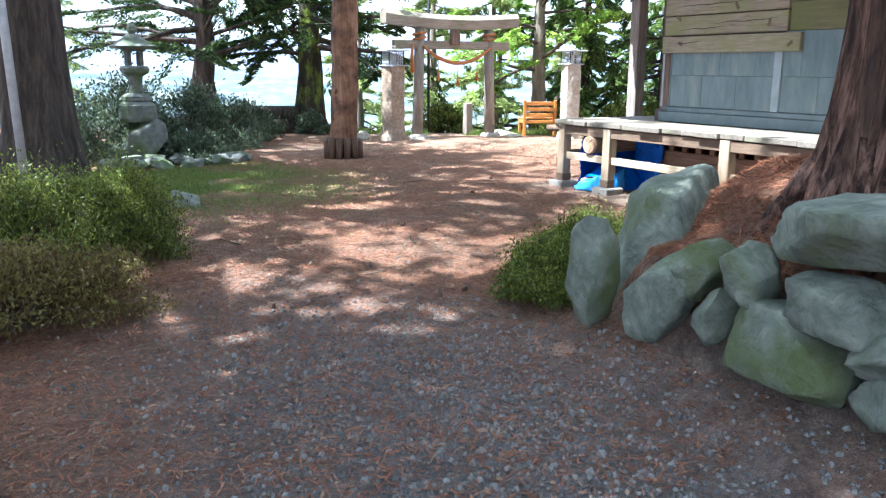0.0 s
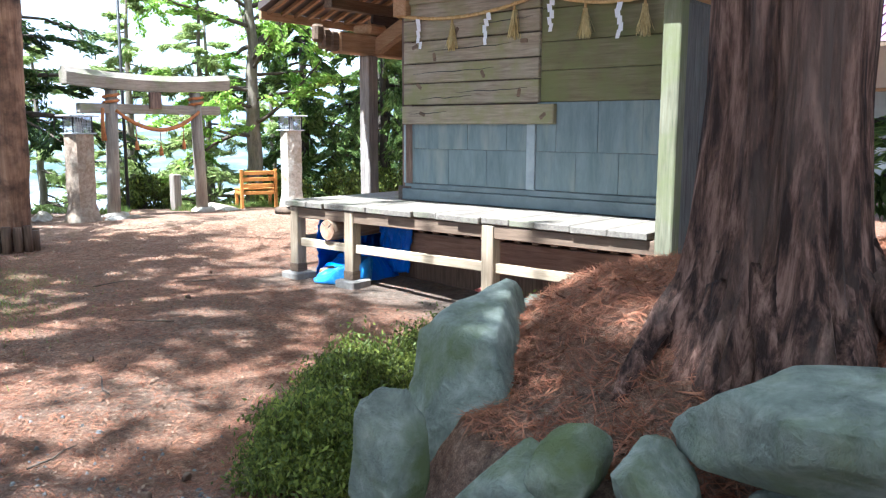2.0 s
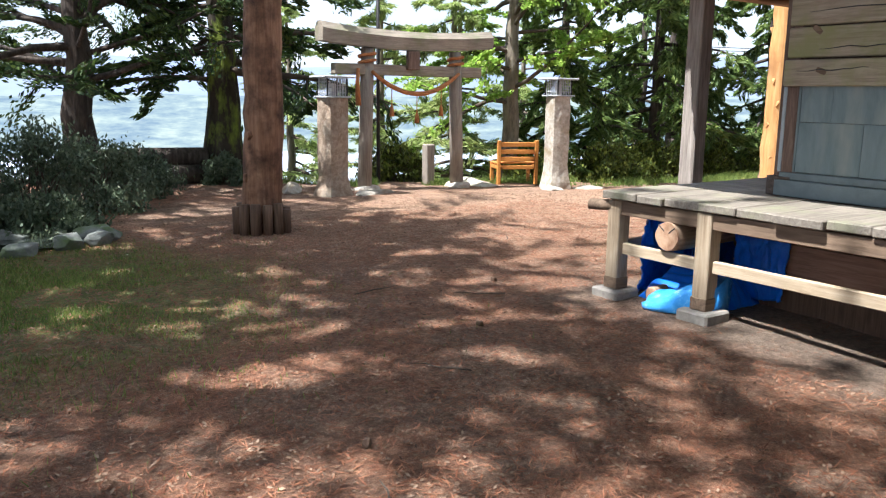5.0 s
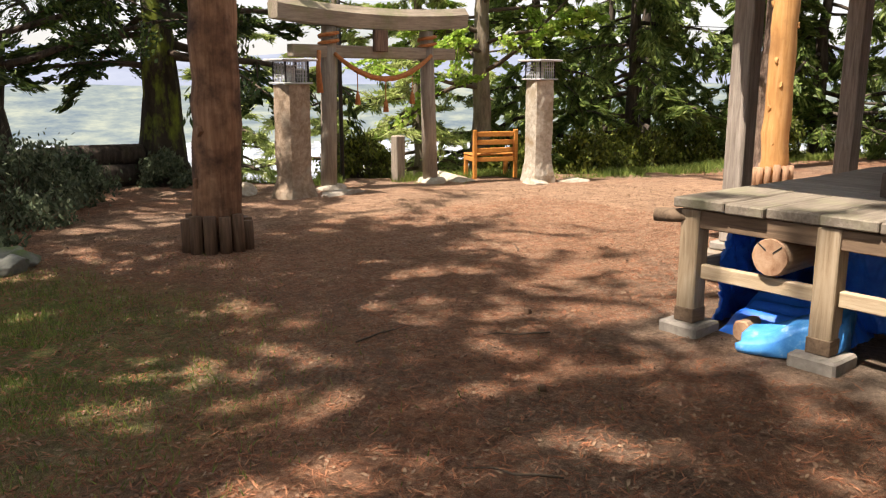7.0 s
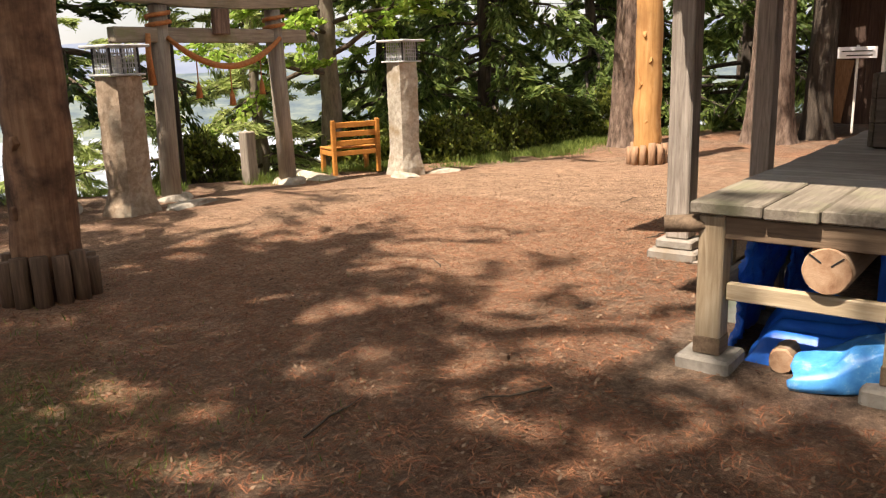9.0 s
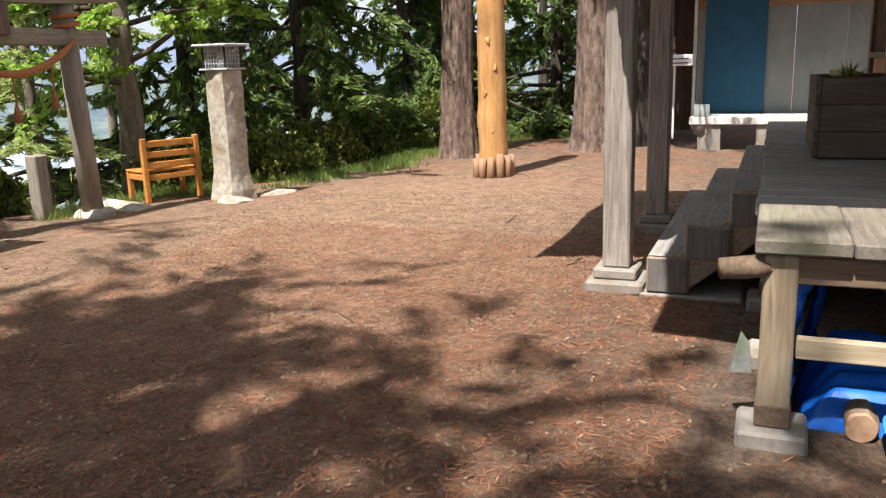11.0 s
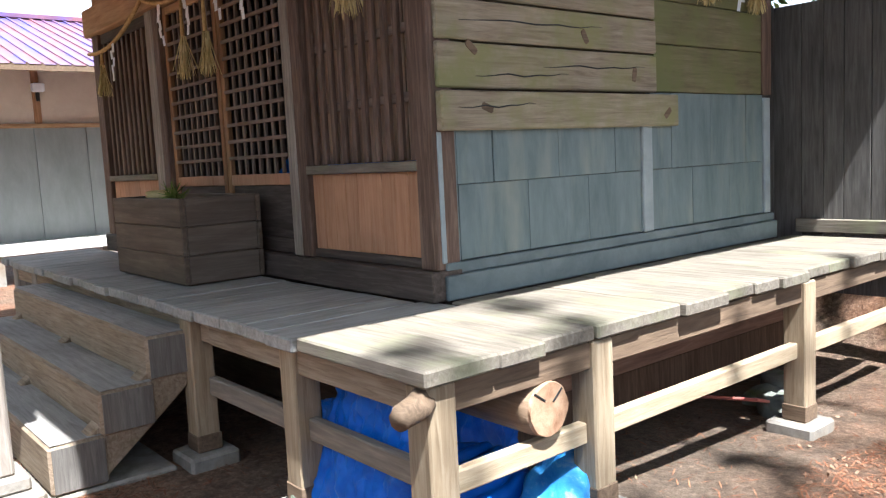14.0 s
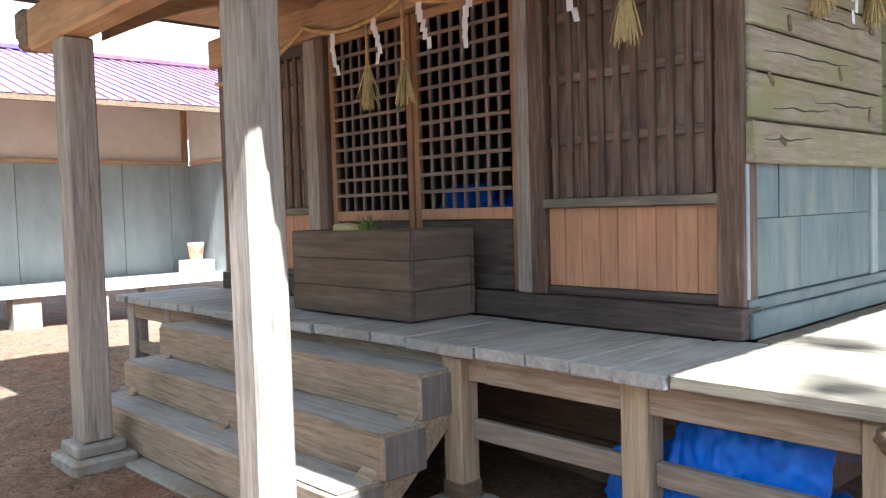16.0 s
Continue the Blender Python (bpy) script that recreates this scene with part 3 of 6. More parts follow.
def build_valley():
    g = Geo()
    for a in range(-25, 125, 5):
        p, q = radians(a), radians(a + 5)
        g.add([(200 * math.cos(p), 200 * math.sin(p), -107), (1560 * math.cos(p), 1560 * math.sin(p), -105), (1560 * math.cos(q), 1560 * math.sin(q), -105), (200 * math.cos(q), 200 * math.sin(q), -107)], [(0, 1, 2, 3)])
    single("backdrop_valley", g, VALLEY, (0, 0, 0), "pale glowing valley floor with fields in painted haze", "valley", kind="structure")
    g = Geo()
    for _ in range(2200):
        a, d = radians(random.uniform(20, 110)), random.uniform(700, 1480)
        x, y, w, h = d * math.cos(a), d * math.sin(a), random.uniform(3, 7), random.uniform(3, 7)
        g.box(x - w, x + w, y - w, y + w, -107, -106 + h, 0.1)
    single("town_houses", g, TOWN, (0, 0, -106), "far town of small pale glowing houses in painted haze", "town", kind="stuff")


build_valley()


# ---- rocks ----
def rock_geo(at, size, turn, seed, cuts=15):
    """A boulder: a rounded block cut by random planes, with a chipped, rough skin."""
    rnd = random.Random(seed)
    bm = bmesh.new()
    bmesh.ops.create_icosphere(bm, subdivisions=4, radius=1)
    planes = []
    for _ in range(cuts):
        d = Vector((rnd.gauss(0, 1), rnd.gauss(0, 1), rnd.gauss(0, 1))).normalized()
        planes.append((d, rnd.uniform(0.62, 0.93)))
    m = pose(*at, *turn) @ Matrix.Diagonal((*size, 1))
    g = Geo()
    for v in bm.verts:
        p = v.co.copy()
        p *= 1 / (abs(p.x) ** 5 + abs(p.y) ** 5 + abs(p.z) ** 5) ** 0.2
        for d, k in planes:
            over = p.dot(d) - k
            if over > 0:
                p -= d * over
        q = p * 1.9 + Vector((seed, 0, 0))
        p *= 1 + 0.06 * noise.noise(q) + 0.05 * noise.noise(q * 2.7) + 0.03 * abs(noise.noise(q * 6.0))
        g.v.append(tuple(m @ p))
    g.f = [tuple(v.index for v in f.verts) for f in bm.faces]
    bm.free()
    return g


def rock(at, size, turn, seed, label="grey-green mossy field stone of a retaining wall", group="stones of the retaining wall", mat=None, name="wall_stone"):
    ob = single(name, rock_geo(at, size, turn, seed), mat or STONE, at, label, "stone", group, smooth=True)
    return ob


# ---- shrine hall ----
HX0, HX1, HY0, HY1, DZ = 7.64, 12.58, 4.42, 7.64, 0.95


def build_west_wall():
    w = thing("wall_west", (HX0, 6.0, DZ), "plank and grey tin side wall of a small shrine hall", "wall", kind="structure")
    g = Geo().box(HX0 + 0.03, HX0 + 0.12, HY0, HY1 - 0.02, 0.9, 3.75)
    part("backing", g, DARK_X, w)
    part("sill_board", Geo().box(HX0 - 0.05, HX0 + 0.03, HY0, HY1 + 0.02, DZ, DZ + 0.125), TIN_TRIM, w, "grey painted sill board")
    part("sill_cap", Geo().box(HX0 - 0.025, HX0 + 0.03, HY0, HY1, DZ + 0.127, DZ + 0.185), TIN_TRIM, w)
    for y, wd in ((7.575, 0.1), (5.96, 0.1), (4.5, 0.08)):
        part("batten", Geo().box(HX0 - (0.02 if y < 7 else 0.006), HX0 + 0.03, y - wd / 2, y + wd / 2, DZ + 0.187, 1.98), PALE_TIN if y < 6 else TIN, w)
    rnd = random.Random(5)
    for y0, y1, top in ((6.012, 7.522, 1.84), (4.542, 5.908, 2.0)):
        rows = ((DZ + 0.19, 1.52), (1.523, top))
        for r, (z0, z1) in enumerate(rows):
            n = 3
            cut = [y0 + (y1 - y0) * (k + (0.5 if r else 0)) / n for k in range(n + (0 if r else 1))]
            cut = sorted({y0, y1, *cut})
            for a, b in zip(cut, cut[1:]):
                t = rnd.uniform(0, 0.006)
                part("tin_panel", Geo().box(HX0 + 0.002 - t, HX0 + 0.03, a + 0.0015, b - 0.0015, z0, z1, 0.002), TIN, w)
    part("corner_strip", Geo().box(HX0 - 0.022, HX0 + 0.02, 7.63, 7.66, DZ + 0.187, 1.785, 0.004), PALE_TIN, w, "pale metal corner strip")
    z = 2.0
    part("plank", Geo().box(HX0 - 0.06, HX0 + 0.025, 5.68, HY1 + 0.012, 1.79, 1.985, 0.008), WALL_Y, w, "proud weathered lower plank with knots")
    for h in (0.235, 0.21, 0.24, 0.22, 0.2, 0.24, 0.24):
        part("plank", Geo().box(HX0 - 0.03 - rnd.uniform(0, 0.008), HX0 + 0.025, 5.87, HY1 + 0.01, z, z + h - 0.012, 0.009), WALL_Y, w)
        z += h
    for y0, y1, zz in ((7.5, 6.4, 2.33), (6.9, 6.0, 2.12), (7.3, 6.2, 2.56), (7.55, 7.0, 1.9), (6.6, 5.95, 2.8), (7.4, 6.7, 2.06)):
        line = [(HX0 - (0.061 if zz < 1.99 else 0.036), y0 + (y1 - y0) * k / 12, zz + 0.02 * noise.noise(Vector((0.4 * k, zz, 0))) + 0.02 * k / 12) for k in range(13)]
        part("crack", Geo().tube(line, [0.0035 * math.sin(math.pi * (k + 0.4) / 12.8) + 0.0008 for k in range(13)], 6), BLACK, w, "dark drying crack", True)
    for y, zz, sd in ((7.35, 1.9, 1), (7.42, 2.2, 2), (6.55, 2.3, 3), (7.2, 2.5, 4), (6.1, 2.1, 5), (6.9, 2.75, 6), (5.8, 1.87, 7), (7.48, 2.62, 8), (6.05, 2.6, 9)):
        part("knot", rock_geo((HX0 - (0.058 if zz < 1.99 else 0.034), y, zz), (0.003, 0.042, 0.02), (20 * sd, 0, 0), sd, 0), LOG_Y, w, "brown wood knot", True)
    z = 2.005
    for h in (0.3, 0.27, 0.31, 0.28, 0.3):
        part("plank", Geo().box(HX0 - 0.004 - rnd.uniform(0, 0.005), HX0 + 0.025, 4.56, 5.862, z, z + h - 0.005, 0.005), WALL_Y2, w)
        z += h
    part("head_beam", Geo().box(HX0 - 0.075, HX0 - 0.042, 4.42, HY1 - 0.11, 3.06, 3.24, 0.01), WALL_Y, w, "weathered head beam")
    part("corner_post", Geo().box(HX0 - 0.02, HX0 + 0.025, 4.44, 4.555, 2.0, 3.7), DARK_Z, w)


def slat_window(parent, x0, x1, n, y, z0, z1, rails):
    """Upright slats over a dark room, with cross rails behind them."""
    step = (x1 - x0) / n
    for k in range(n):
        x = x0 + step * (k + 0.5)
        part("slat", Geo().box(x - step * 0.19, x + step * 0.19, y - 0.005, y + 0.022, z0, z1, 0.004), DARK_Z, parent)
    nb = 6
    for k in range(nb):
        a, b = x0 + (x1 - x0) * k / nb, x0 + (x1 - x0) * (k + 1) / nb
        part("backing_board", Geo().box(a, b - 0.002, y - 0.07, y - 0.05 + 0.004 * (k % 2), z0, z1, 0.002), WINDOW_BACK, parent)
    for z in rails:
        part("cross_rail", Geo().box(x0, x1, y - 0.04, y - 0.006, z - 0.025, z + 0.025, 0.004), SLAT_X, parent)


def build_front():
    Y = HY1
    w = thing("wall_front", (10.1, Y, DZ), "dark timber lattice front of a small shrine hall", "wall", kind="structure")
    part("sill_beam", Geo().box(HX0 - 0.03, 8.86, Y - 0.1, Y + 0.1, DZ, DZ + 0.15), DARK_X, w)
    part("sill_beam", Geo().box(8.862, 9.55, Y - 0.1, Y + 0.08, DZ, DZ + 0.15), DARK_X, w)
    part("sill_beam", Geo().box(9.552, HX1, Y - 0.1, Y + 0.09, DZ, DZ + 0.15), DARK_X, w)
    for x0, x1, mat in ((HX0 - 0.015, 7.76, DARK_Z), (8.82, 8.93, DARK_Z), (8.93, 9.035, POST_Z), (10.95, 11.06, DARK_Z), (11.062, 11.22, POST_Z), (12.42, HX1, DARK_Z)):
        part("post", Geo().box(x0, x1, Y - 0.1, Y + 0.05, DZ + 0.152, 2.95), mat, w)
    part("head_beam", Geo().box(HX0 - 0.12, HX1 + 0.1, Y - 0.1, Y + 0.09, 2.953, 3.2, 0.012), BROWN_X, w, "honey-coloured head beam")
    part("upper_board", Geo().box(HX0 - 0.02, HX1, Y - 0.06, Y + 0.02, 3.203, 3.45), BROWN_X, w)
    part("upper_board", Geo().box(HX0 - 0.02, HX1, Y - 0.06, Y + 0.03, 3.453, 3.68), BROWN_X, w)
    rnd = random.Random(8)
    for x0, x1 in ((7.762, 8.818), (11.222, 12.418)):
        n = 9
        for k in range(n):
            a, b = x0 + (x1 - x0) * k / n, x0 + (x1 - x0) * (k + 1) / n
            part("red_board", Geo().box(a + 0.001, b - 0.001, Y - 0.02, Y + 0.012 + rnd.uniform(0, 0.003), 1.155, 1.598, 0.003), RED_Z, w, "reddish cedar board")
        part("bottom_rail", Geo().box(x0, x1, Y - 0.03, Y + 0.03, 1.104, 1.153), DARK_X, w)
        part("mid_rail", Geo().box(x0 - 0.01, x1 + 0.01, Y - 0.03, Y + 0.055, 1.6, 1.652), GREY_X, w, "pale weathered rail")
        slat_window(w, x0, x1, 10, Y - 0.005, 1.654, 2.86, (1.98, 2.33, 2.68))
        part("lintel", Geo().box(x0, x1, Y - 0.06, Y + 0.02, 2.862, 2.95), DARK_X, w)
    for x0, x1, n in ((9.045, 9.985, 8), (10.0, 10.94, 8)):
        d = part("door_leaf", Geo().box(x0, x0 + 0.055, Y - 0.03, Y + 0.01, 1.105, 2.94), BROWN_Z, w, "sliding lattice door leaf")
        part("stile", Geo().box(x1 - 0.055, x1, Y - 0.03, Y + 0.01, 1.105, 2.94), BROWN_Z, d)
        part("top_rail", Geo().box(x0 + 0.056, x1 - 0.056, Y - 0.03, Y + 0.01, 2.88, 2.94), BROWN_X, d)
        part("lock_rail", Geo().box(x0 + 0.056, x1 - 0.056, Y - 0.03, Y + 0.01, 1.54, 1.615), RED_Z, d)
        part("bottom_rail", Geo().box(x0 + 0.056, x1 - 0.056, Y - 0.03, Y + 0.01, 1.106, 1.2), DARK_X, d)
        part("lower_panel", Geo().box(x0 + 0.056, x1 - 0.056, Y - 0.02, Y - 0.005, 1.201, 1.539), DARK_X, d)
        a, b = x0 + 0.056, x1 - 0.056
        for k in range(1, n):
            x = a + (b - a) * k / n
            part("lattice_bar", Geo().box(x - 0.012, x + 0.012, Y - 0.024, Y - 0.002, 1.616, 2.879, 0.003), SLAT_Z, d)
        for k in range(1, 11):
            z = 1.616 + 1.263 * k / 11
            part("lattice_bar", Geo().box(a, b, Y - 0.0015, Y + 0.016, z - 0.012, z + 0.012, 0.003), SLAT_X, d)
    return w


def build_hall_shell():
    b = thing("wall_back", (10, HY0, 0), "plain dark back and side walls of the hall", "wall", kind="structure")
    part("back_boards", Geo().box(HX0 + 0.12, HX1, HY0, HY0 + 0.1, 0.1, 3.75), FENCE_Z, b)
    part("east_boards", Geo().box(HX1 - 0.1, HX1, HY0 + 0.102, HY1 - 0.1, 0.1, 3.75), FENCE_Z, b)
    single("floor_hall", Geo().box(HX0 + 0.12, HX1 - 0.1, HY0 + 0.1, HY1 - 0.1, 0.86, DZ), DARK_X, (10, 6, DZ), "dark board floor inside the hall", "floor", kind="structure")
    single("ceiling_hall", Geo().box(HX0 + 0.12, HX1 - 0.1, HY0 + 0.1, HY1 - 0.1, 3.3, 3.36), DARK_X, (10, 6, 3.3), "dark board ceiling inside the hall", "ceiling", kind="structure")
    g = Geo()
    for x, y, r in ((9.4, 6.7, 0.3), (9.9, 6.6, 0.33), (10.5, 6.7, 0.3)):
        g2 = rock_geo((x, y, 1.45), (r, 0.3, 0.36), (0, 0, 20), int(x * 10), 4)
        g.add(g2.v, g2.f)
    table = thing("low_table", (9.95, 6.65, DZ), "dark low table inside the hall", "table")
    part("tabletop", Geo().box(9.1, 10.8, 6.3, 7.0, 1.2, 1.24), DARK_X, table)
    for x in (9.15, 10.69):
        for y in (6.33, 6.91):
            part("leg", Geo().box(x, x + 0.06, y, y + 0.06, DZ, 1.198), DARK_Z, table)
    single("blue_tarp_bundle", g, TARP, (9.95, 6.65, 1.24), "blue plastic tarpaulin bundle inside the dim hall", "tarpaulin", smooth=True)


def build_skirt():
    """Boards under the veranda with square vent holes."""
    s = thing("hall_skirting", (7.5, 6, 0.1), "dark underfloor boards with square vent holes", "skirting", kind="structure")
    x0, x1 = 7.5, 7.54
    part("lower_board", Geo().box(x0, x1, HY0, HY1 + 0.02, 0.02, 0.34), STAKE_Z, s)
    part("lower_board", Geo().box(x0 - 0.008, x1, HY0, HY1 + 0.02, 0.343, 0.6), SKIRT_Y, s)
    part("upper_board", Geo().box(x0, x1, HY0, HY1 + 0.02, 0.76, 0.89), SKIRT_Y, s)
    y = HY0 + 0.05
    while y < HY1 - 0.1:
        part("slat", Geo().box(x0, x1, y, y + 0.085, 0.602, 0.758), SKIRT_Y, s)
        y += 0.215
    f = thing("front_skirting", (10, 7.56, 0.1), "dark underfloor boards below the veranda", "skirting", kind="structure")
    for k, (z0, z1) in enumerate(((0.02, 0.3), (0.303, 0.58), (0.583, 0.88))):
        part("board", Geo().box(7.542, HX1, 7.6 - 0.01 * k, 7.65 - 0.01 * k, z0, z1), LOG_SIDE, f)


DX0, DX1, DY0, DY1 = 6.67, 12.92, 4.14, 8.575


def build_deck():
    d = thing("veranda", (DX0, DY1, 0.1), "weathered grey timber veranda around the shrine hall", "veranda", kind="structure")
    rnd = random.Random(2)
    y = DY1
    while y > DY0 + 0.1:
        w = rnd.uniform(0.24, 0.36)
        y0 = max(y - w, DY0)
        o, t = rnd.uniform(-0.025, 0.03), rnd.uniform(0, 0.008)
        part("plank", Geo().box(DX0 - o, HX0 - 0.052 if y < HY1 + 0.03 else 7.5, y0 + 0.004, y, DZ - 0.062 - t, DZ - t, 0.008), GREY_X, d)
        y = y0
    x = 7.504
    while x < DX1 - 0.05:
        w = rnd.uniform(0.2, 0.33)
        x1 = min(x + w, DX1)
        o, t = rnd.uniform(-0.015, 0.02), rnd.uniform(0, 0.007)
        part("plank", Geo().box(x + 0.003, x1 - 0.002, HY1 + 0.105 if x > 7.6 else HY1 + 0.04, DY1 + o, DZ - 0.06 - t, DZ - t, 0.007), GREY_Y, d)
        x = x1
    part("edge_beam", Geo().box(DX0 + 0.03, DX0 + 0.12, DY0, DY1 - 0.06, DZ - 0.19, DZ - 0.075), LOG_Y, d)
    part("edge_beam", Geo().box(DX0 + 0.15, 8.55, DY1 - 0.165, DY1 - 0.075, DZ - 0.2, DZ - 0.075), STEP_X, d)
    part("edge_beam", Geo().box(8.552, DX1, DY1 - 0.175, DY1 - 0.085, DZ - 0.2, DZ - 0.075), STEP_X, d)
    part("joist", Geo().box(7.3, 7.4, DY0, DY1 - 0.2, DZ - 0.22, DZ - 0.09), LOG_SIDE, d)
    legs = ((6.745, 8.475, LEG_Z), (6.745, 7.6, LEG_Z), (6.745, 5.79, LEG_Z), (7.7, 8.455, LEG_Z), (8.74, 8.49, LEG_Z), (12.12, 8.44, POST_Z), (12.8, 8.44, POST_Z))
    for x, y, mat in legs:
        z = height(x, y)
        part("pad_stone", Geo().box(x - 0.14, x + 0.14, y - 0.14, y + 0.14, z - 0.1, z + 0.075, 0.015), CONCRETE, d, "square concrete pad")
        part("leg", Geo().box(x - 0.065, x + 0.065, y - 0.065, y + 0.065, z + 0.077, DZ - 0.073, 0.008), mat, d)
        part("leg_shoe", Geo().box(x - 0.07, x + 0.07, y - 0.07, y + 0.07, z + 0.078, z + 0.17, 0.004), LOG_SIDE, d)
    for y0, y1 in ((7.67, 8.4), (5.86, 7.53), (4.2, 5.72)):
        part("stretcher", Geo().box(6.72, 6.77, y0, y1, 0.44, 0.53), RAIL_Y, d)
    for x0, x1 in ((6.82, 7.63), (7.77, 8.67), (12.19, 12.73)):
        part("stretcher", Geo().box(x0, x1, 8.42, 8.47, 0.45, 0.55), RAIL_X, d)
    part("corner_log", Geo().tube([(6.63, 8.7, 0.82), (6.67, 8.6, 0.825), (6.9, 8.3, 0.832)], [0.04, 0.046, 0.046], 14, wob=0.3), LOG_SIDE, d, "short round log end below the corner", True)


def build_steps():
    s = thing("timber_stairs", (10.2, 9.0, 0.1), "broad stairs of heavy squared timbers before the veranda", "stairs")
    for x0, x1, y0, y1, z0, z1 in ((8.745, 11.66, 8.5, 8.765, 0.575, 0.81), (8.715, 11.68, 8.745, 9.03, 0.35, 0.58), (8.74, 11.7, 9.0, 9.28, 0.101, 0.355)):
        part("step", Geo().box(x0, x1, y0, y1, z0, z1, 0.018), STEP_X, s)
        part("end_face", Geo().box(x0 - 0.006, x0 - 0.001, y0 + 0.014, y1 - 0.014, z0 + 0.014, z1 - 0.014, 0.002), END_DARK, s, "dark weathered timber end")
        part("tread_top", Geo().box(x0 + 0.01, x1 - 0.01, y0 + 0.012, y1 - 0.012, z1 + 0.001, z1 + 0.006, 0.002), STEP_TOP, s)
    for x in (8.82, 10.2, 11.5):
        m = pose(x, 8.86, 0.42, -40)
        part("stringer", Geo().box(-0.06, 0.06, -0.34, 0.3, -0.13, 0.1, 0.01, m), STEP_X, s)
    single("stair_base_slab", Geo().box(8.72, 11.75, 8.66, 9.4, -0.08, 0.1, 0.012), CONCRETE, (10.2, 9.2, 0), "grey concrete slab under the stairs", "slab", kind="structure")


def build_porch():
    p = thing("porch", (10.15, 9.47, 0.1), "timber porch frame with two tall square posts on stone bases", "porch", kind="structure")
    for x in (8.93, 11.01):
        part("post", Geo().box(x - 0.093, x + 0.093, 9.41, 9.596, 0.235, 2.72, 0.012), POST_Z, p, "pale weathered square post")
        part("stone_base", Geo().box(x - 0.21, x + 0.21, 9.3, 9.7, -0.05, 0.16, 0.02), CONCRETE, p)
        part("base_plinth", Geo().box(x - 0.15, x + 0.15, 9.353, 9.653, 0.162, 0.234, 0.012), CONCRETE, p)
        g = Geo()
        for k in range(9):
            f = k / 8
            y0, z = 9.3 - 1.55 * f, 2.74 + 0.42 * f + 0.12 * math.sin(math.pi * f)
            if k:
                g.add([(x + sx * 0.07, yy, zz + dz) for yy, zz in ((py, pz), (y0, z)) for sx, dz in ((-1, 0), (1, 0), (1, 0.2), (-1, 0.2))],
                      [(0, 1, 2, 3), (4, 5, 6, 7), (0, 1, 5, 4), (1, 2, 6, 5), (2, 3, 7, 6), (3, 0, 4, 7)])
            py, pz = y0, z
        part("curved_tie_beam", g, BROWN_Y, p)
        part("bearing_block", Geo().box(x - 0.17, x + 0.17, 9.3, 9.64, 3.0, 3.13, 0.03), BROWN_X, p)
    part("front_beam", Geo().box(8.33, 11.55, 9.41, 9.6, 2.723, 2.998, 0.02), BROWN_X, p, "carved honey-coloured front beam")
    for sx, x in ((-1, 8.33), (1, 11.55)):
        g = Geo()
        for k, (dx, w, z0, z1) in enumerate(((0.0, 0.18, 2.74, 2.99), (0.13, 0.15, 2.76, 3.02), (0.24, 0.12, 2.84, 3.06))):
            g.box(min(x + sx * dx, x + sx * (dx + 0.15)), max(x + sx * dx, x + sx * (dx + 0.15)), 9.505 - w / 2, 9.505 + w / 2, z0, z1, 0.03)
        part("carved_nose", g, LOG_SIDE, p)
    part("frieze", Geo().box(9.0, 10.85, 9.47, 9.53, 3.0, 3.28, 0.01), DARK_X, p)
    for k in range(9):
        x = 9.12 + 0.2 * k
        part("carving", rock_geo((x, 9.55, 3.13 + 0.05 * math.sin(2.2 * k)), (0.12, 0.05, 0.1), (0, 30 * k, 0), 70 + k, 3), BROWN_X, p, "carved relief", True)
    part("wall_plate", Geo().box(8.2, 11.65, 9.43, 9.58, 3.282, 3.42), LOG_SIDE, p)


def roof_panel(name, corners, parent, mat=ROOF_DARK, thick=0.1):
    a = [Vector(c) for c in corners]
    g = Geo().add([*a, *[c - Vector((0, 0, thick)) for c in a]], [(0, 1, 2, 3), (4, 5, 6, 7), (0, 1, 5, 4), (1, 2, 6, 5), (2, 3, 7, 6), (3, 0, 4, 7)])
    part(name, g, mat, parent)


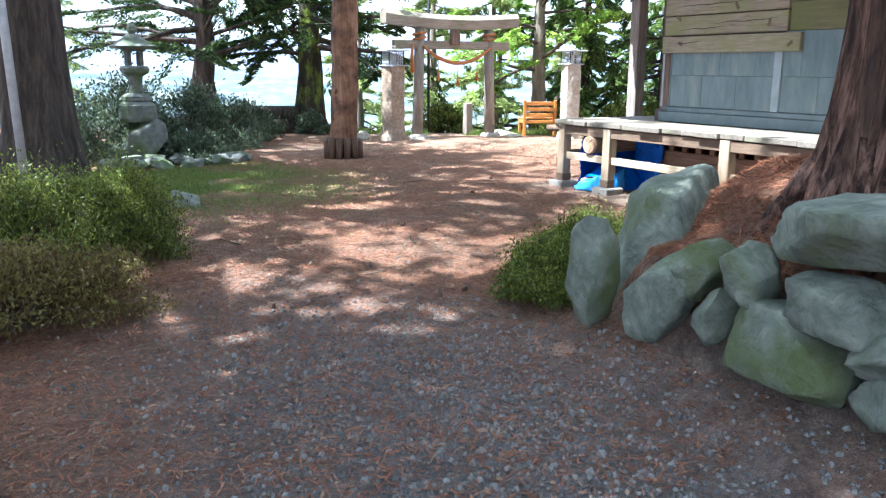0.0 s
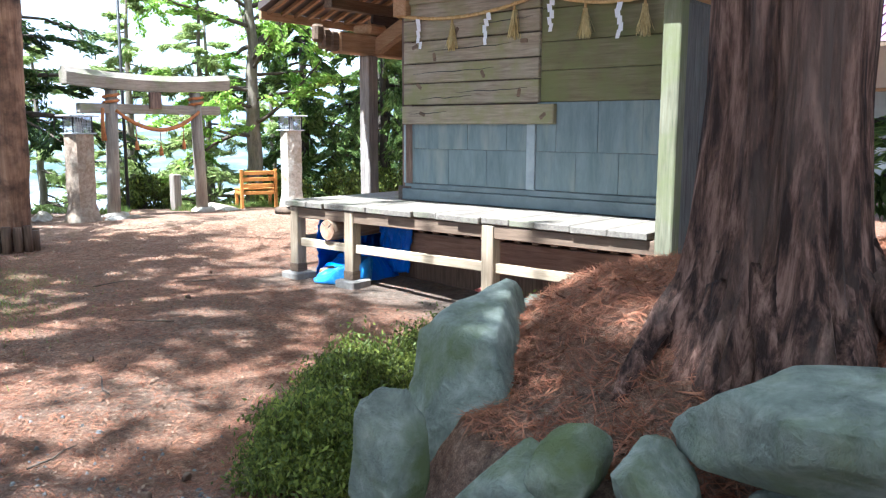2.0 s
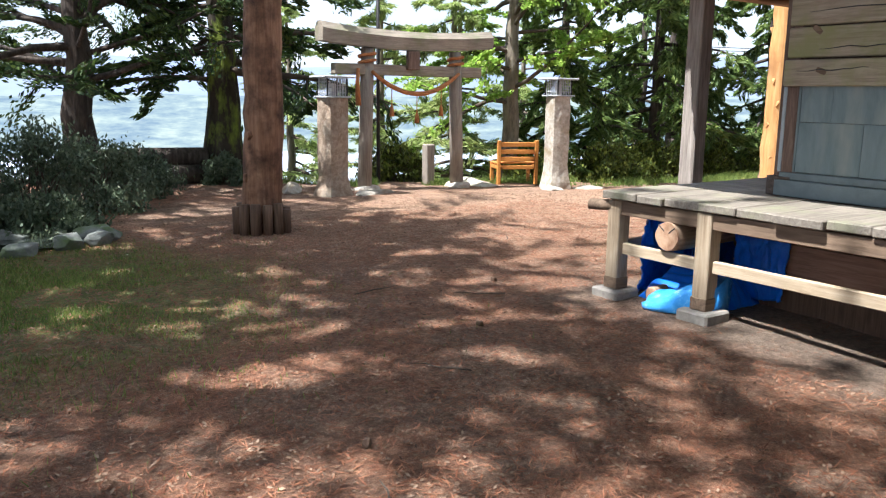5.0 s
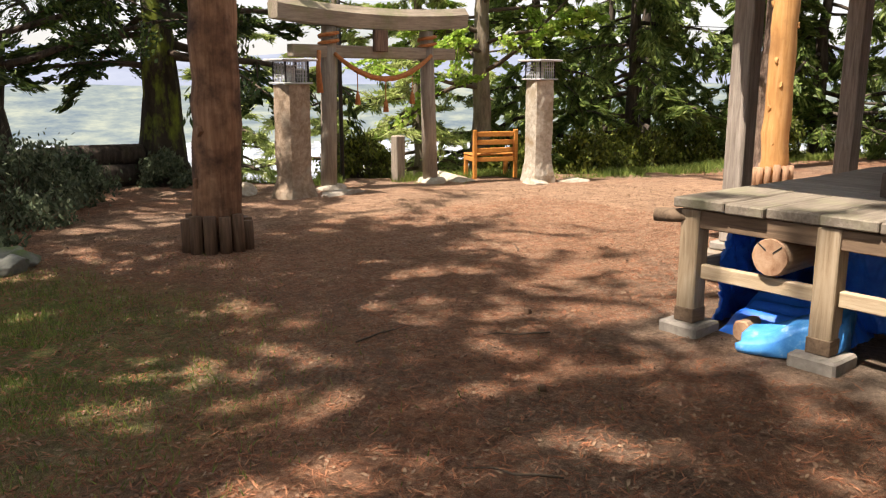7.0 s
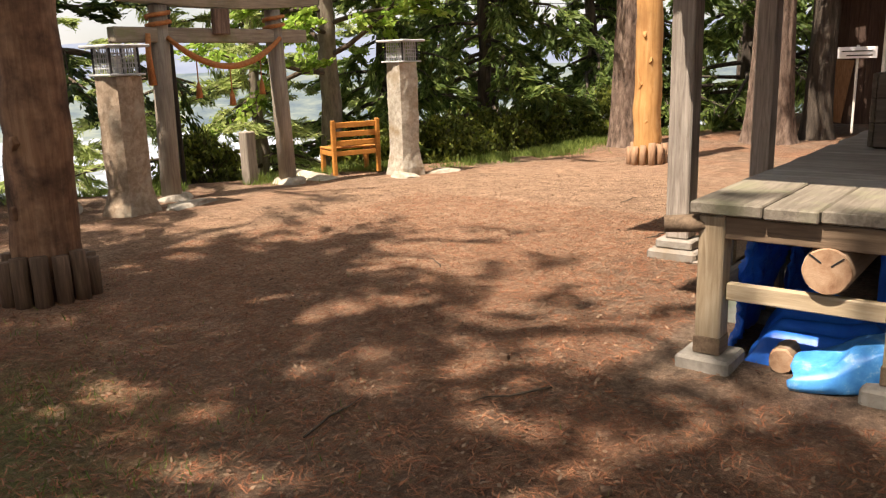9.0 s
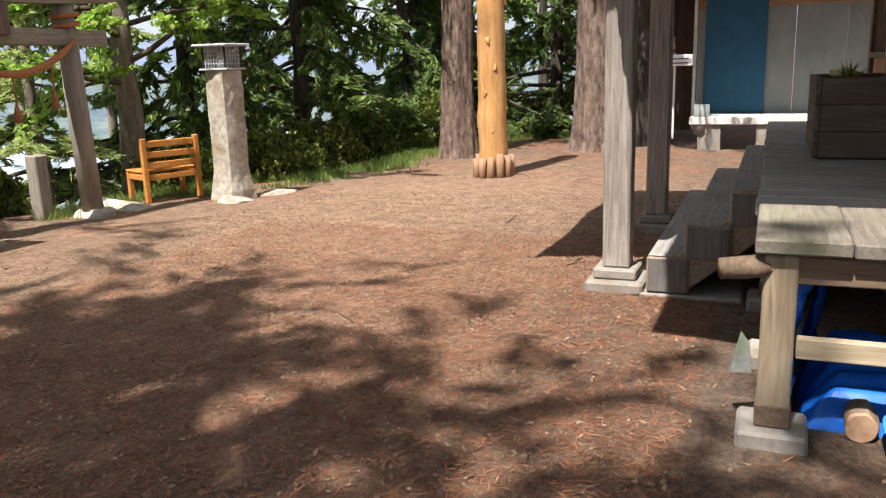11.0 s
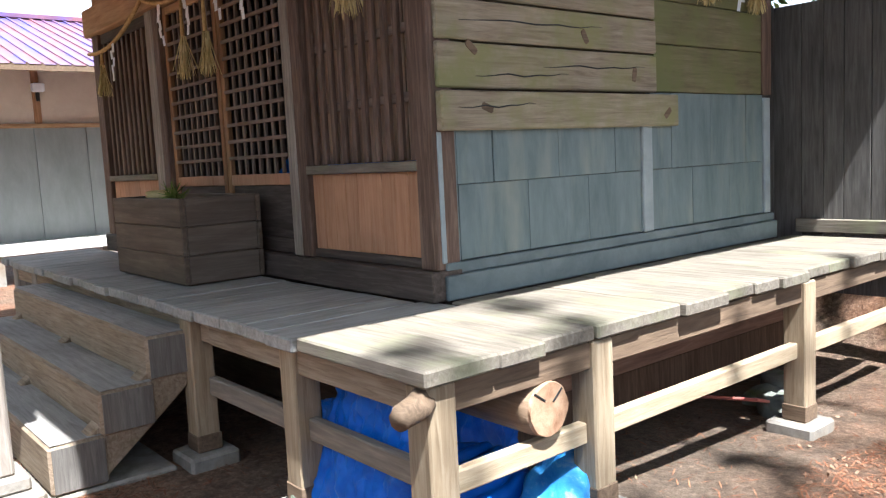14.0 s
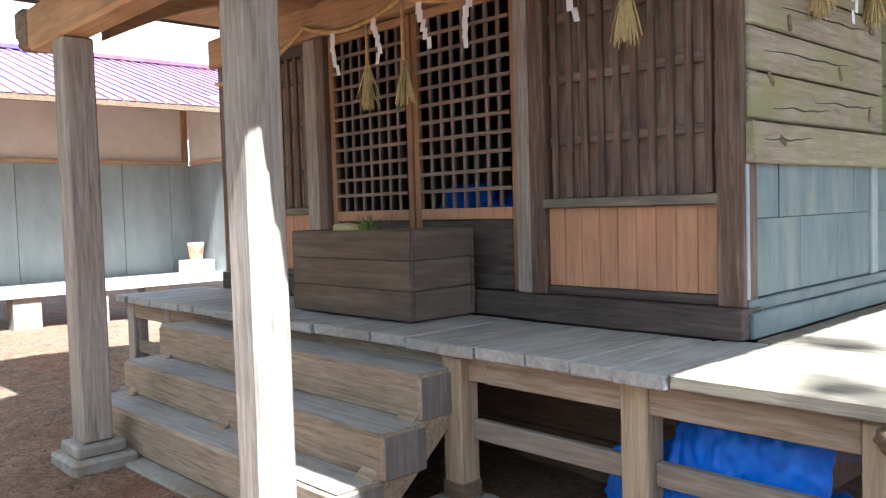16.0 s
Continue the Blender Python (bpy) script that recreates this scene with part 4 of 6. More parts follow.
def build_roof():
    r = thing("hall_roof", (10.1, 6.0, 3.75), "dark metal hipped roof of the shrine hall", "roof", kind="structure")
    e, z0, z1 = ((6.05, 3.0), (14.15, 9.5)), 3.78, 6.2
    (x0, y0), (x1, y1) = e
    ra, rb = (8.9, 6.1, z1), (11.3, 6.1, z1)
    roof_panel("west_slope", [(x0, y0, z0), (x0, y1, z0), ra, ra], r)
    roof_panel("east_slope", [(x1, y0, z0), (x1, y1, z0), rb, rb], r)
    roof_panel("back_slope", [(x0, y0, z0), (x1, y0, z0), rb, ra], r)
    roof_panel("front_slope", [(x0, y1, z0), (x1, y1, z0), rb, ra], r)
    roof_panel("soffit", [(x0 + 0.1, y0 + 0.1, z0 - 0.06), (x1 - 0.1, y0 + 0.1, z0 - 0.06), (x1 - 0.1, y1 - 0.1, z0 - 0.06), (x0 + 0.1, y1 - 0.1, z0 - 0.06)], r, BROWN_X, 0.03)
    p = thing("porch_roof", (10.15, 10.0, 3.45), "dark metal porch roof over the stairs with wooden rafters", "roof", kind="structure")
    roof_panel("slope", [(7.95, 10.62, 3.42), (11.9, 10.62, 3.42), (11.9, 8.6, 4.2), (7.95, 8.6, 4.2)], p)
    x = 8.05
    while x < 11.8:
        part("rafter", Geo().add([(x + dx, y, z + dz) for y, z in ((8.8, 3.97), (10.56, 3.27)) for dx, dz in ((0, 0), (0.055, 0), (0.055, 0.05), (0, 0.05))],
                                 [(0, 1, 2, 3), (4, 5, 6, 7), (0, 1, 5, 4), (1, 2, 6, 5), (2, 3, 7, 6), (3, 0, 4, 7)]), BROWN_Y, p)
        x += 0.24
    part("eave_board", Geo().box(7.95, 11.9, 10.56, 10.61, 3.2, 3.31), BROWN_X, p)


def build_side_screen():
    s = thing("side_screen", (7.1, 4.06, 0.1), "grey upright board screen closing the end of the veranda", "screen")
    part("end_post", Geo().box(6.58, 6.72, 3.99, 4.13, height(6.65, 4.06) - 0.1, 2.75, 0.01), MOSSY_POST, s, "mossy weathered post")
    x = 6.722
    rnd = random.Random(3)
    while x < 8.1:
        w = rnd.uniform(0.15, 0.22)
        x1 = min(x + w, 8.15)
        part("board", Geo().box(x, x1 - 0.004, 4.02 + rnd.uniform(0, 0.008), 4.08, 0.5, 2.68, 0.004), FENCE_Z, s)
        x = x1
    part("cap_beam", Geo().box(6.45, 7.62, 3.96, 4.15, 2.752, 2.85), BROWN_X, s)
    part("foot_rail", Geo().box(6.722, 7.6, 4.081, 4.13, 0.96, 1.06), GREY_X, s)


def build_box():
    x0, x1, y0, y1, z0, z1 = 9.345, 10.56, 7.74, 8.28, DZ, 1.487
    b = thing("offertory_box", (9.98, 8.0, DZ), "dark weathered wooden offertory box on the veranda", "box")
    for k in range(3):
        a, c = z0 + 0.012 + 0.178 * k, z0 + 0.188 + 0.178 * k
        for nm, ext in (("front_board", (x0, x1, y1 - 0.035, y1)), ("back_board", (x0, x1, y0, y0 + 0.035)), ("side_board", (x0, x0 + 0.035, y0 + 0.036, y1 - 0.036)), ("side_board", (x1 - 0.035, x1, y0 + 0.036, y1 - 0.036))):
            part(nm, Geo().box(*ext, a, c, 0.006), BOX_Y if nm == "side_board" else BOX_X, b)
    part("bottom", Geo().box(x0 + 0.03, x1 - 0.03, y0 + 0.03, y1 - 0.03, z0 + 0.001, z0 + 0.03), BOX_X, b)
    part("inner_tray", Geo().box(x0 + 0.036, x1 - 0.036, y0 + 0.036, y1 - 0.036, z1 - 0.14, z1 - 0.11), DARK_X, b)
    for z in (z1 - 0.05,):
        for k in range(1, 10):
            x = x0 + (x1 - x0) * k / 10
            part("grate_bar", Geo().box(x - 0.018, x + 0.018, y0 + 0.036, y1 - 0.036, z - 0.03, z, 0.004), DARK_X, b)
    g = rock_geo((10.18, 8.05, z1 + 0.02), (0.12, 0.07, 0.03), (0, 0, 30), 9, 4)
    n = 46
    c = np.tile(np.array([[10.02, 8.03, z1 - 0.03]]), (n, 1))
    way = unit(n)
    way[:, 2] = np.abs(way[:, 2]) + 0.25
    way /= np.linalg.norm(way, axis=1)[:, None]
    q = leaves(c + way * 0.07, 0.17, 0.012, way)
    ob = tagged(new("dried_sprig", quads_mesh("dried_sprig", q - np.array([10.02, 8.03, z1 - 0.05]), GRASS)), "dry olive-green sprig lying in the offertory box", "sprig")
    ob.location = (10.02, 8.03, z1 - 0.05)
    single("straw_piece", g, STRAW, (10.18, 8.05, z1 - 0.05), "small heap of pale straw in the box", "straw", smooth=True)


def build_rope():
    """Straw rope along the head beam, with white paper streamers and straw tassels."""
    r = thing("straw_rope", (7.6, 7.7, 3.0), "twisted straw rope hung in swags with paper streamers and tassels", "rope")
    anchors = [(12.5, 7.75, 2.78), (11.1, 7.75, 3.03), (9.95, 7.75, 3.03), (8.85, 7.75, 3.02), (7.58, 7.72, 2.97), (7.56, 5.82, 3.02), (7.56, 4.4, 2.95)]
    pts = []
    for a, b in zip(anchors, anchors[1:]):
        a, b = Vector(a), Vector(b)
        for k in range(12):
            f = k / 12
            sag = 0.11 if (b - a).length > 0.5 else 0
            pts.append(a.lerp(b, f) - Vector((0, 0, sag * 4 * f * (1 - f))))
    pts.append(Vector(anchors[-1]))
    part("rope", Geo().tube(pts, [0.017] * len(pts), 8), ROPE, r, smooth=True)
    for s in (0, math.pi):
        tw = []
        for i in range(len(pts) * 3):
            f = i / 3
            k = min(int(f), len(pts) - 2)
            p = pts[k].lerp(pts[k + 1], f - k)
            tw.append(p + Vector((0, 0.008 * math.cos(1.4 * i + s), 0.012 * math.sin(1.4 * i + s))))
        part("strand", Geo().tube(tw, [0.01] * len(tw), 5), ROPE, r, smooth=True)

    def rope_at(x=None, y=None):
        return min(pts, key=lambda p: abs(p.x - x) + (0 if p.y > 7.6 else 9) if x is not None else abs(p.y - y) + (0 if p.x < 7.65 else 9))

    rnd = random.Random(12)
    for kw in ({"x": 11.8}, {"x": 10.75}, {"x": 10.25}, {"x": 9.75}, {"x": 9.3}, {"x": 8.5}, {"y": 7.35}, {"y": 6.5}, {"y": 5.75}, {"y": 5.05}):
        p = rope_at(**kw)
        g, z, sx = Geo(), p.z - 0.01, 0
        along = Vector((1, 0, 0)) if "x" in kw else Vector((0, 1, 0))
        out = Vector((0, 1, 0)) if "x" in kw else Vector((-1, 0, 0))
        for k in range(5):
            w, h, lean = 0.055 - 0.004 * k, 0.075, rnd.uniform(-0.02, 0.02)
            o = p + along * sx + out * (0.012 + 0.012 * (k % 2))
            q = [o + along * (-w / 2), o + along * (w / 2), o + along * (w / 2 + lean), o + along * (-w / 2 + lean)]
            front = [Vector((a.x, a.y, zz)) for a, zz in zip(q, (z, z, z - h, z - h))]
            g.add(front + [a - out * 0.002 for a in front], [(0, 1, 2, 3), (4, 5, 6, 7), (0, 1, 5, 4), (1, 2, 6, 5), (2, 3, 7, 6), (3, 0, 4, 7)])
            z -= h * 0.8
            sx += rnd.choice((-1, 1)) * 0.022
        part("paper_streamer", g, PAPER, r, "white folded paper streamer")
    for kw, drop, big in (({"x": 12.1}, 0.12, 1), ({"x": 10.35}, 0.3, 1.1), ({"x": 9.92}, 0.42, 1.1), ({"x": 8.2}, 0.1, 1.3), ({"y": 6.85}, 0.06, 1), ({"y": 6.1}, 0.06, 1), ({"y": 5.4}, 0.06, 1), ({"y": 4.7}, 0.06, 1)):
        p = rope_at(**kw)
        base = p - Vector((0, 0, drop))
        part("tassel_cord", Geo().tube([p, p.lerp(base, 0.5), base], [0.012, 0.012, 0.016], 7), ROPE, r, smooth=True)
        n = 110
        way = np.stack([rs.normal(0, 0.13, n), rs.normal(0, 0.13, n), -np.ones(n)], axis=1)
        way /= np.linalg.norm(way, axis=1)[:, None]
        ln = 0.26 * big * (0.8 + 0.3 * rs.rand(n))[:, None]
        b0 = np.array(base)[None] + np.stack([rs.normal(0, 0.008, n), rs.normal(0, 0.008, n), np.zeros(n)], axis=1)
        side = np.cross(way, unit(n)) * 0.005
        q = np.stack([b0 - side, b0 + side, b0 + way * ln + side * 0.7, b0 + way * ln - side * 0.7], axis=1) - np.array(origin(r))
        ob = new("tassel", quads_mesh("tassel", q, STRAW))
        ob.parent = r
        tagged(ob, "pale straw tassel")


def fold_geo(corners, nu, nv, wave, depth, seed, thick=0.012):
    """A sheet over four corners (u along the first side), with folds that run along u."""
    a, b, c, d = (Vector(p) for p in corners)
    n = (b - a).cross(d - a).normalized()
    g = Geo()
    for layer in (0, 1):
        for j in range(nv + 1):
            for i in range(nu + 1):
                u, v = i / nu, j / nv
                p = a.lerp(b, u).lerp(d.lerp(c, u), v)
                n1 = noise.noise(Vector((2.1 * u + seed, 2.6 * v, seed)))
                n2 = noise.noise(Vector((7 * u + seed, 9 * v, seed + 4)))
                f = math.sin(wave * (v + 0.3 * n1 + 0.22 * u * n2 + 0.1 * u) * 6.283 + 2 * n1)
                f = (1 - abs(f)) ** 0.7 - 0.5
                g.v.append(tuple(p + n * (depth * (f + 1.6 * n1 + 0.35 * n2) - thick * layer) + (b - a) * (0.03 * n2)))
    w, m = nu + 1, (nu + 1) * (nv + 1)
    for o in (0, m):
        g.f += [(o + j * w + i, o + j * w + i + 1, o + (j + 1) * w + i + 1, o + (j + 1) * w + i) for j in range(nv) for i in range(nu)]
    rim = [i for i in range(w)] + [j * w + nu for j in range(1, nv + 1)] + [nv * w + i for i in range(nu - 1, -1, -1)] + [j * w for j in range(nv - 1, 0, -1)]
    g.f += [(rim[k], rim[(k + 1) % len(rim)], m + rim[(k + 1) % len(rim)], m + rim[k]) for k in range(len(rim))]
    return g


def pile_geo(x0, x1, y0, y1, z0, top, seed, folds=9):
    """A long heap of sheet whose pleats run along y, fuller in the middle."""
    g, nu, nv = Geo(), 60, 44
    for j in range(nv + 1):
        v = j / nv
        for i in range(nu + 1):
            u = i / nu
            body = math.sin(math.pi * min(1, max(0, u))) ** 0.55 * min(1, 5 * v, 5 * (1 - v)) ** 0.6
            n1 = noise.noise(Vector((2.4 * u + seed, 1.6 * v, seed)))
            n2 = noise.noise(Vector((5 * u, 6 * v + seed, seed)))
            pleat = abs(math.sin(math.pi * folds * (u + 0.07 * n1 + 0.05 * v)))
            z = (top - z0) * body * (0.82 + 0.3 * n1) + 0.038 * body * (pleat ** 0.6 - 0.5) + 0.015 * n2 * body
            g.v.append((x0 + (x1 - x0) * u + 0.03 * n1, y0 + (y1 - y0) * v + 0.04 * n2, z0 + max(0.003, z)))
    w = nu + 1
    g.f = [(j * w + i, j * w + i + 1, (j + 1) * w + i + 1, (j + 1) * w + i) for j in range(nv) for i in range(nu)]
    return g


def build_under_deck():
    tarps = "tarpaulins under the veranda"
    single("blue_tarp", pile_geo(6.86, 7.6, 7.62, 8.36, 0.06, 0.4, 3), TARP, (7.2, 8.0, 0.08), "pleated bright blue tarpaulin heap under the veranda", "tarpaulin", tarps, smooth=True)
    single("blue_tarp", fold_geo([(6.98, 8.47, 0.07), (6.96, 8.36, 0.74), (7.62, 8.33, 0.7), (7.72, 8.52, 0.07)], 30, 44, 4.0, 0.035, 5), TARP, (7.3, 8.4, 0.08), "blue tarpaulin hanging in folds from under the veranda's edge", "tarpaulin", tarps, smooth=True)
    single("blue_tarp", fold_geo([(7.5, 8.34, 0.08), (7.46, 8.28, 0.66), (7.98, 8.24, 0.5), (8.06, 8.3, 0.1)], 26, 34, 3.0, 0.03, 9), TARP, (7.75, 8.3, 0.08), "slumped end of a blue tarpaulin beside the veranda's leg", "tarpaulin", tarps, smooth=True)
    single("blue_tarp", fold_geo([(7.42, 7.82, 0.12), (7.4, 7.82, 0.76), (7.43, 7.36, 0.74), (7.42, 7.4, 0.16)], 26, 30, 3.0, 0.03, 15), TARP, (7.42, 7.6, 0.1), "dark upright fold of blue tarpaulin under the veranda", "tarpaulin", tarps, smooth=True)
    g, nu, nv = Geo(), 26, 30
    for j in range(nv + 1):
        v = j / nv
        c = Vector((6.72, 8.03, 0.085)).lerp(Vector((6.88, 7.54, 0.1)), v)
        hw, hh = 0.13 + 0.02 * math.sin(5 * v), (0.1 + 0.16 * smooth01(0.05, 0.9, v))
        for i in range(nu):
            a = 6.2832 * i / nu
            ca, sa = math.cos(a), math.sin(a)
            n1 = noise.noise(Vector((1.5 * ca, 1.5 * sa, 4 * v)))
            r = 1 + 0.12 * n1
            px = math.copysign(abs(ca) ** 0.5, ca) * hw * r
            pz = math.copysign(abs(sa) ** 0.4, sa) * hh * 0.5 * r
            g.v.append((c.x + px, c.y + 0.05 * n1, c.z + max(-0.005, hh * 0.5 + pz + 0.25 * px)))
    g.f = [(j * nu + i, j * nu + (i + 1) % nu, (j + 1) * nu + (i + 1) % nu, (j + 1) * nu + i) for j in range(nv) for i in range(nu)] + [tuple(range(nu))[::-1], tuple(nv * nu + i for i in range(nu))]
    single("folded_tarp", g, TARP_PALE, (6.8, 7.8, 0.09), "pale faded blue folded tarpaulin lying on the ground", "tarpaulin", tarps, smooth=True)
    lg = thing("storage_log", (7.2, 7.83, 0.53), "thick sawn log resting on the veranda stretcher", "log")
    part("bark", Geo().tube([(6.7, 7.93, 0.658), (6.75, 7.93, 0.658), (7.4, 7.93, 0.665), (8.3, 7.9, 0.665)], [0.112, 0.116, 0.117, 0.118], 28, wob=0.06, seed=2), LOG_PALE, lg, smooth=True)
    part("sawn_end", Geo().tube([(6.685, 7.93, 0.658), (6.699, 7.93, 0.658)], [0.107, 0.111], 28, wob=0.06, seed=2), END_GRAIN, lg, "pale sawn end")
    for dy, dz, a in ((0.055, 0.06, 35), (-0.045, 0.05, 140)):
        part("drying_crack", Geo().box(-0.003, 0.003, -0.035, 0.035, -0.004, 0.004, 0.001, pose(6.6845, 7.93 + dy, 0.658 + dz, a)), BLACK, lg, "dark radial crack")
    sl = thing("short_log", (6.9, 8.1, 0.06), "short pale cut log on the ground", "log")
    part("bark", Geo().tube([(6.8, 8.13, 0.14), (7.05, 8.12, 0.15)], [0.066, 0.07], 18, wob=0.2, seed=6), LOG_SIDE, sl, smooth=True)
    part("sawn_end", Geo().tube([(6.79, 8.13, 0.14), (6.799, 8.13, 0.14)], [0.06, 0.064], 18, wob=0.2, seed=6), END_GRAIN, sl, "pale sawn end")
    single("red_sheet", Geo().box(-0.35, 0.33, -0.13, 0.13, -0.008, 0.008, 0.003, pose(7.22, 6.02, 0.16, 18, 4, 14)), RED_SHEET, (7.22, 6.02, 0.1), "faded red painted board lying under the veranda", "board")
    for x, y, a, b, c, sd in ((7.1, 5.4, 0.2, 0.12, 0.09, 1), (7.25, 5.05, 0.16, 0.2, 0.1, 2), (7.0, 5.62, 0.09, 0.12, 0.1, 3)):
        rock((x, y, height(x, y) + 0.03), (a, b, c), (0, 0, 30 * sd), 400 + sd, "rough dark stone lying under the veranda", "stones under the veranda", OLD_STONE, "loose_stone")
    single("leaning_slate", Geo().add([pose(7.5, 8.62, 0.06, 0, 8, 15) @ Vector(p) for p in ((-0.015, -0.05, 0), (0.015, -0.05, 0), (0.015, 0.06, 0), (-0.015, 0.06, 0), (-0.008, -0.04, 0.16), (0.008, -0.04, 0.16), (0.008, 0.0, 0.22), (-0.008, 0.0, 0.22))], [(0, 1, 2, 3), (4, 5, 6, 7), (0, 1, 5, 4), (1, 2, 6, 5), (2, 3, 7, 6), (3, 0, 4, 7)]), OLD_STONE, (7.45, 8.66, 0.09), "thin grey stone slab leaning by the veranda corner", "slab")


build_west_wall()
build_front()
build_hall_shell()
build_skirt()
build_deck()
build_steps()
build_porch()
build_roof()
build_side_screen()
build_box()
build_rope()
build_under_deck()


# ---- torii and its neighbours ----
def build_torii():
    t = thing("torii", (9.82, 16.25, 0.05), "weathered wooden shrine gate with a curved top beam", "torii gate")
    for x, lean in ((8.93, 0.04), (10.8, -0.04)):
        z = height(x, 16.25)
        part("post", Geo().tube([(x - lean, 16.25, z - 0.2), (x, 16.25, 1.2), (x + lean, 16.25, 2.44)], [0.125, 0.118, 0.11], 16), TORII_Z, t, smooth=True)
        part("foot_stone", rock_geo((x, 16.25, z + 0.0), (0.24, 0.22, 0.09), (0, 0, 15), int(10 * x), 6), GRANITE, t, smooth=True)
        part("rope_binding", Geo().tube([(x + lean * 0.7 + 0.135 * math.cos(a * 0.7), 16.25 + 0.135 * math.sin(a * 0.7), 2.15 + 0.012 * a) for a in range(19)], [0.028] * 19, 7), ROPE_RED, t, "rust-coloured rope binding", True)
    part("tie_beam", Geo().box(8.32, 11.31, 16.17, 16.33, 2.0, 2.18, 0.012), TORII_X, t)
    g, h, n = Geo(), None, 14
    for k in range(n + 1):
        f = 2 * k / n - 1
        x, z = 9.8 + 1.72 * f, 2.43 + 0.09 * f * f
        ring = [(x, 16.25 + s * w, z + dz) for s, w, dz in ((-1, 0.13, 0), (1, 0.13, 0), (1, 0.15, 0.2), (1, 0.06, 0.31), (-1, 0.06, 0.31), (-1, 0.15, 0.2))]
        b = len(g.v)
        g.v += ring
        if k:
            g.f += [(b - 6 + i, b - 6 + (i + 1) % 6, b + (i + 1) % 6, b + i) for i in range(6)]
    g.f += [tuple(range(6)), tuple(len(g.v) - 6 + i for i in range(6))]
    part("top_beam", g, TORII_X, t, "curved moss-stained top beam")
    part("name_tablet", Geo().box(9.68, 9.92, 16.1, 16.18, 2.1, 2.42, 0.01), DARK_Z, t, "dark name tablet")
    sag = [(8.98 + 1.78 * k / 14, 16.12, 2.06 - 0.36 * (1 - (2 * k / 14 - 1) ** 2)) for k in range(15)]
    part("straw_rope", Geo().tube(sag, [0.03 + 0.012 * math.sin(math.pi * k / 14) for k in range(15)], 9, wob=0.25), ROPE_RED, t, "sagging rust-coloured rope", True)
    for k in (3, 7, 11):
        x, y, z = sag[k]
        part("tassel", Geo().tube([(x, y, z), (x, y, z - 0.3), (x, y, z - 0.36), (x, y, z - 0.5)], [0.008, 0.008, 0.03, 0.045], 8), ROPE_RED, t, "hanging rope tassel", True)
    part("hanging_end", Geo().tube([(8.72, 16.12, 2.1), (8.7, 16.12, 1.85), (8.72, 16.12, 1.5)], [0.03, 0.035, 0.045], 8, wob=0.3), ROPE_RED, t, smooth=True)
    t.location += Vector((-0.28, -0.25, 0))


def lantern_cage(parent, x, y, z):
    part("base_plate", Geo().box(x - 0.22, x + 0.22, y - 0.22, y + 0.22, z, z + 0.025), STEEL, parent)
    for sx in (-1, 1):
        for sy in (-1, 1):
            part("corner_bar", Geo().box(x + sx * 0.17 - 0.012, x + sx * 0.17 + 0.012, y + sy * 0.17 - 0.012, y + sy * 0.17 + 0.012, z + 0.026, z + 0.3), BLACK, parent)
    for sx, sy in ((1, 0), (-1, 0), (0, 1), (0, -1)):
        g = Geo()
        for k in range(-3, 4):
            o = 0.045 * k
            if sx:
                g.box(x + sx * 0.172 - 0.004, x + sx * 0.172 + 0.004, y + o - 0.005, y + o + 0.005, z + 0.03, z + 0.297, 0.001)
            else:
                g.box(x + o - 0.005, x + o + 0.005, y + sy * 0.172 - 0.004, y + sy * 0.172 + 0.004, z + 0.03, z + 0.297, 0.001)
        for k in range(1, 5):
            zz = z + 0.03 + 0.053 * k
            if sx:
                g.box(x + sx * 0.172 - 0.003, x + sx * 0.172 + 0.003, y - 0.16, y + 0.16, zz - 0.005, zz + 0.005, 0.001)
            else:
                g.box(x - 0.16, x + 0.16, y + sy * 0.172 - 0.003, y + sy * 0.172 + 0.003, zz - 0.005, zz + 0.005, 0.001)
        part("lattice_side", g, STEEL, parent)
    part("lamp_core", Geo().tube([(x, y, z + 0.026), (x, y, z + 0.22)], [0.06, 0.06], 12), PALE_SLAB, parent)
    part("cap", Geo().box(x - 0.27, x + 0.27, y - 0.27, y + 0.27, z + 0.301, z + 0.335, 0.01), STEEL, parent, "flat grey cap")


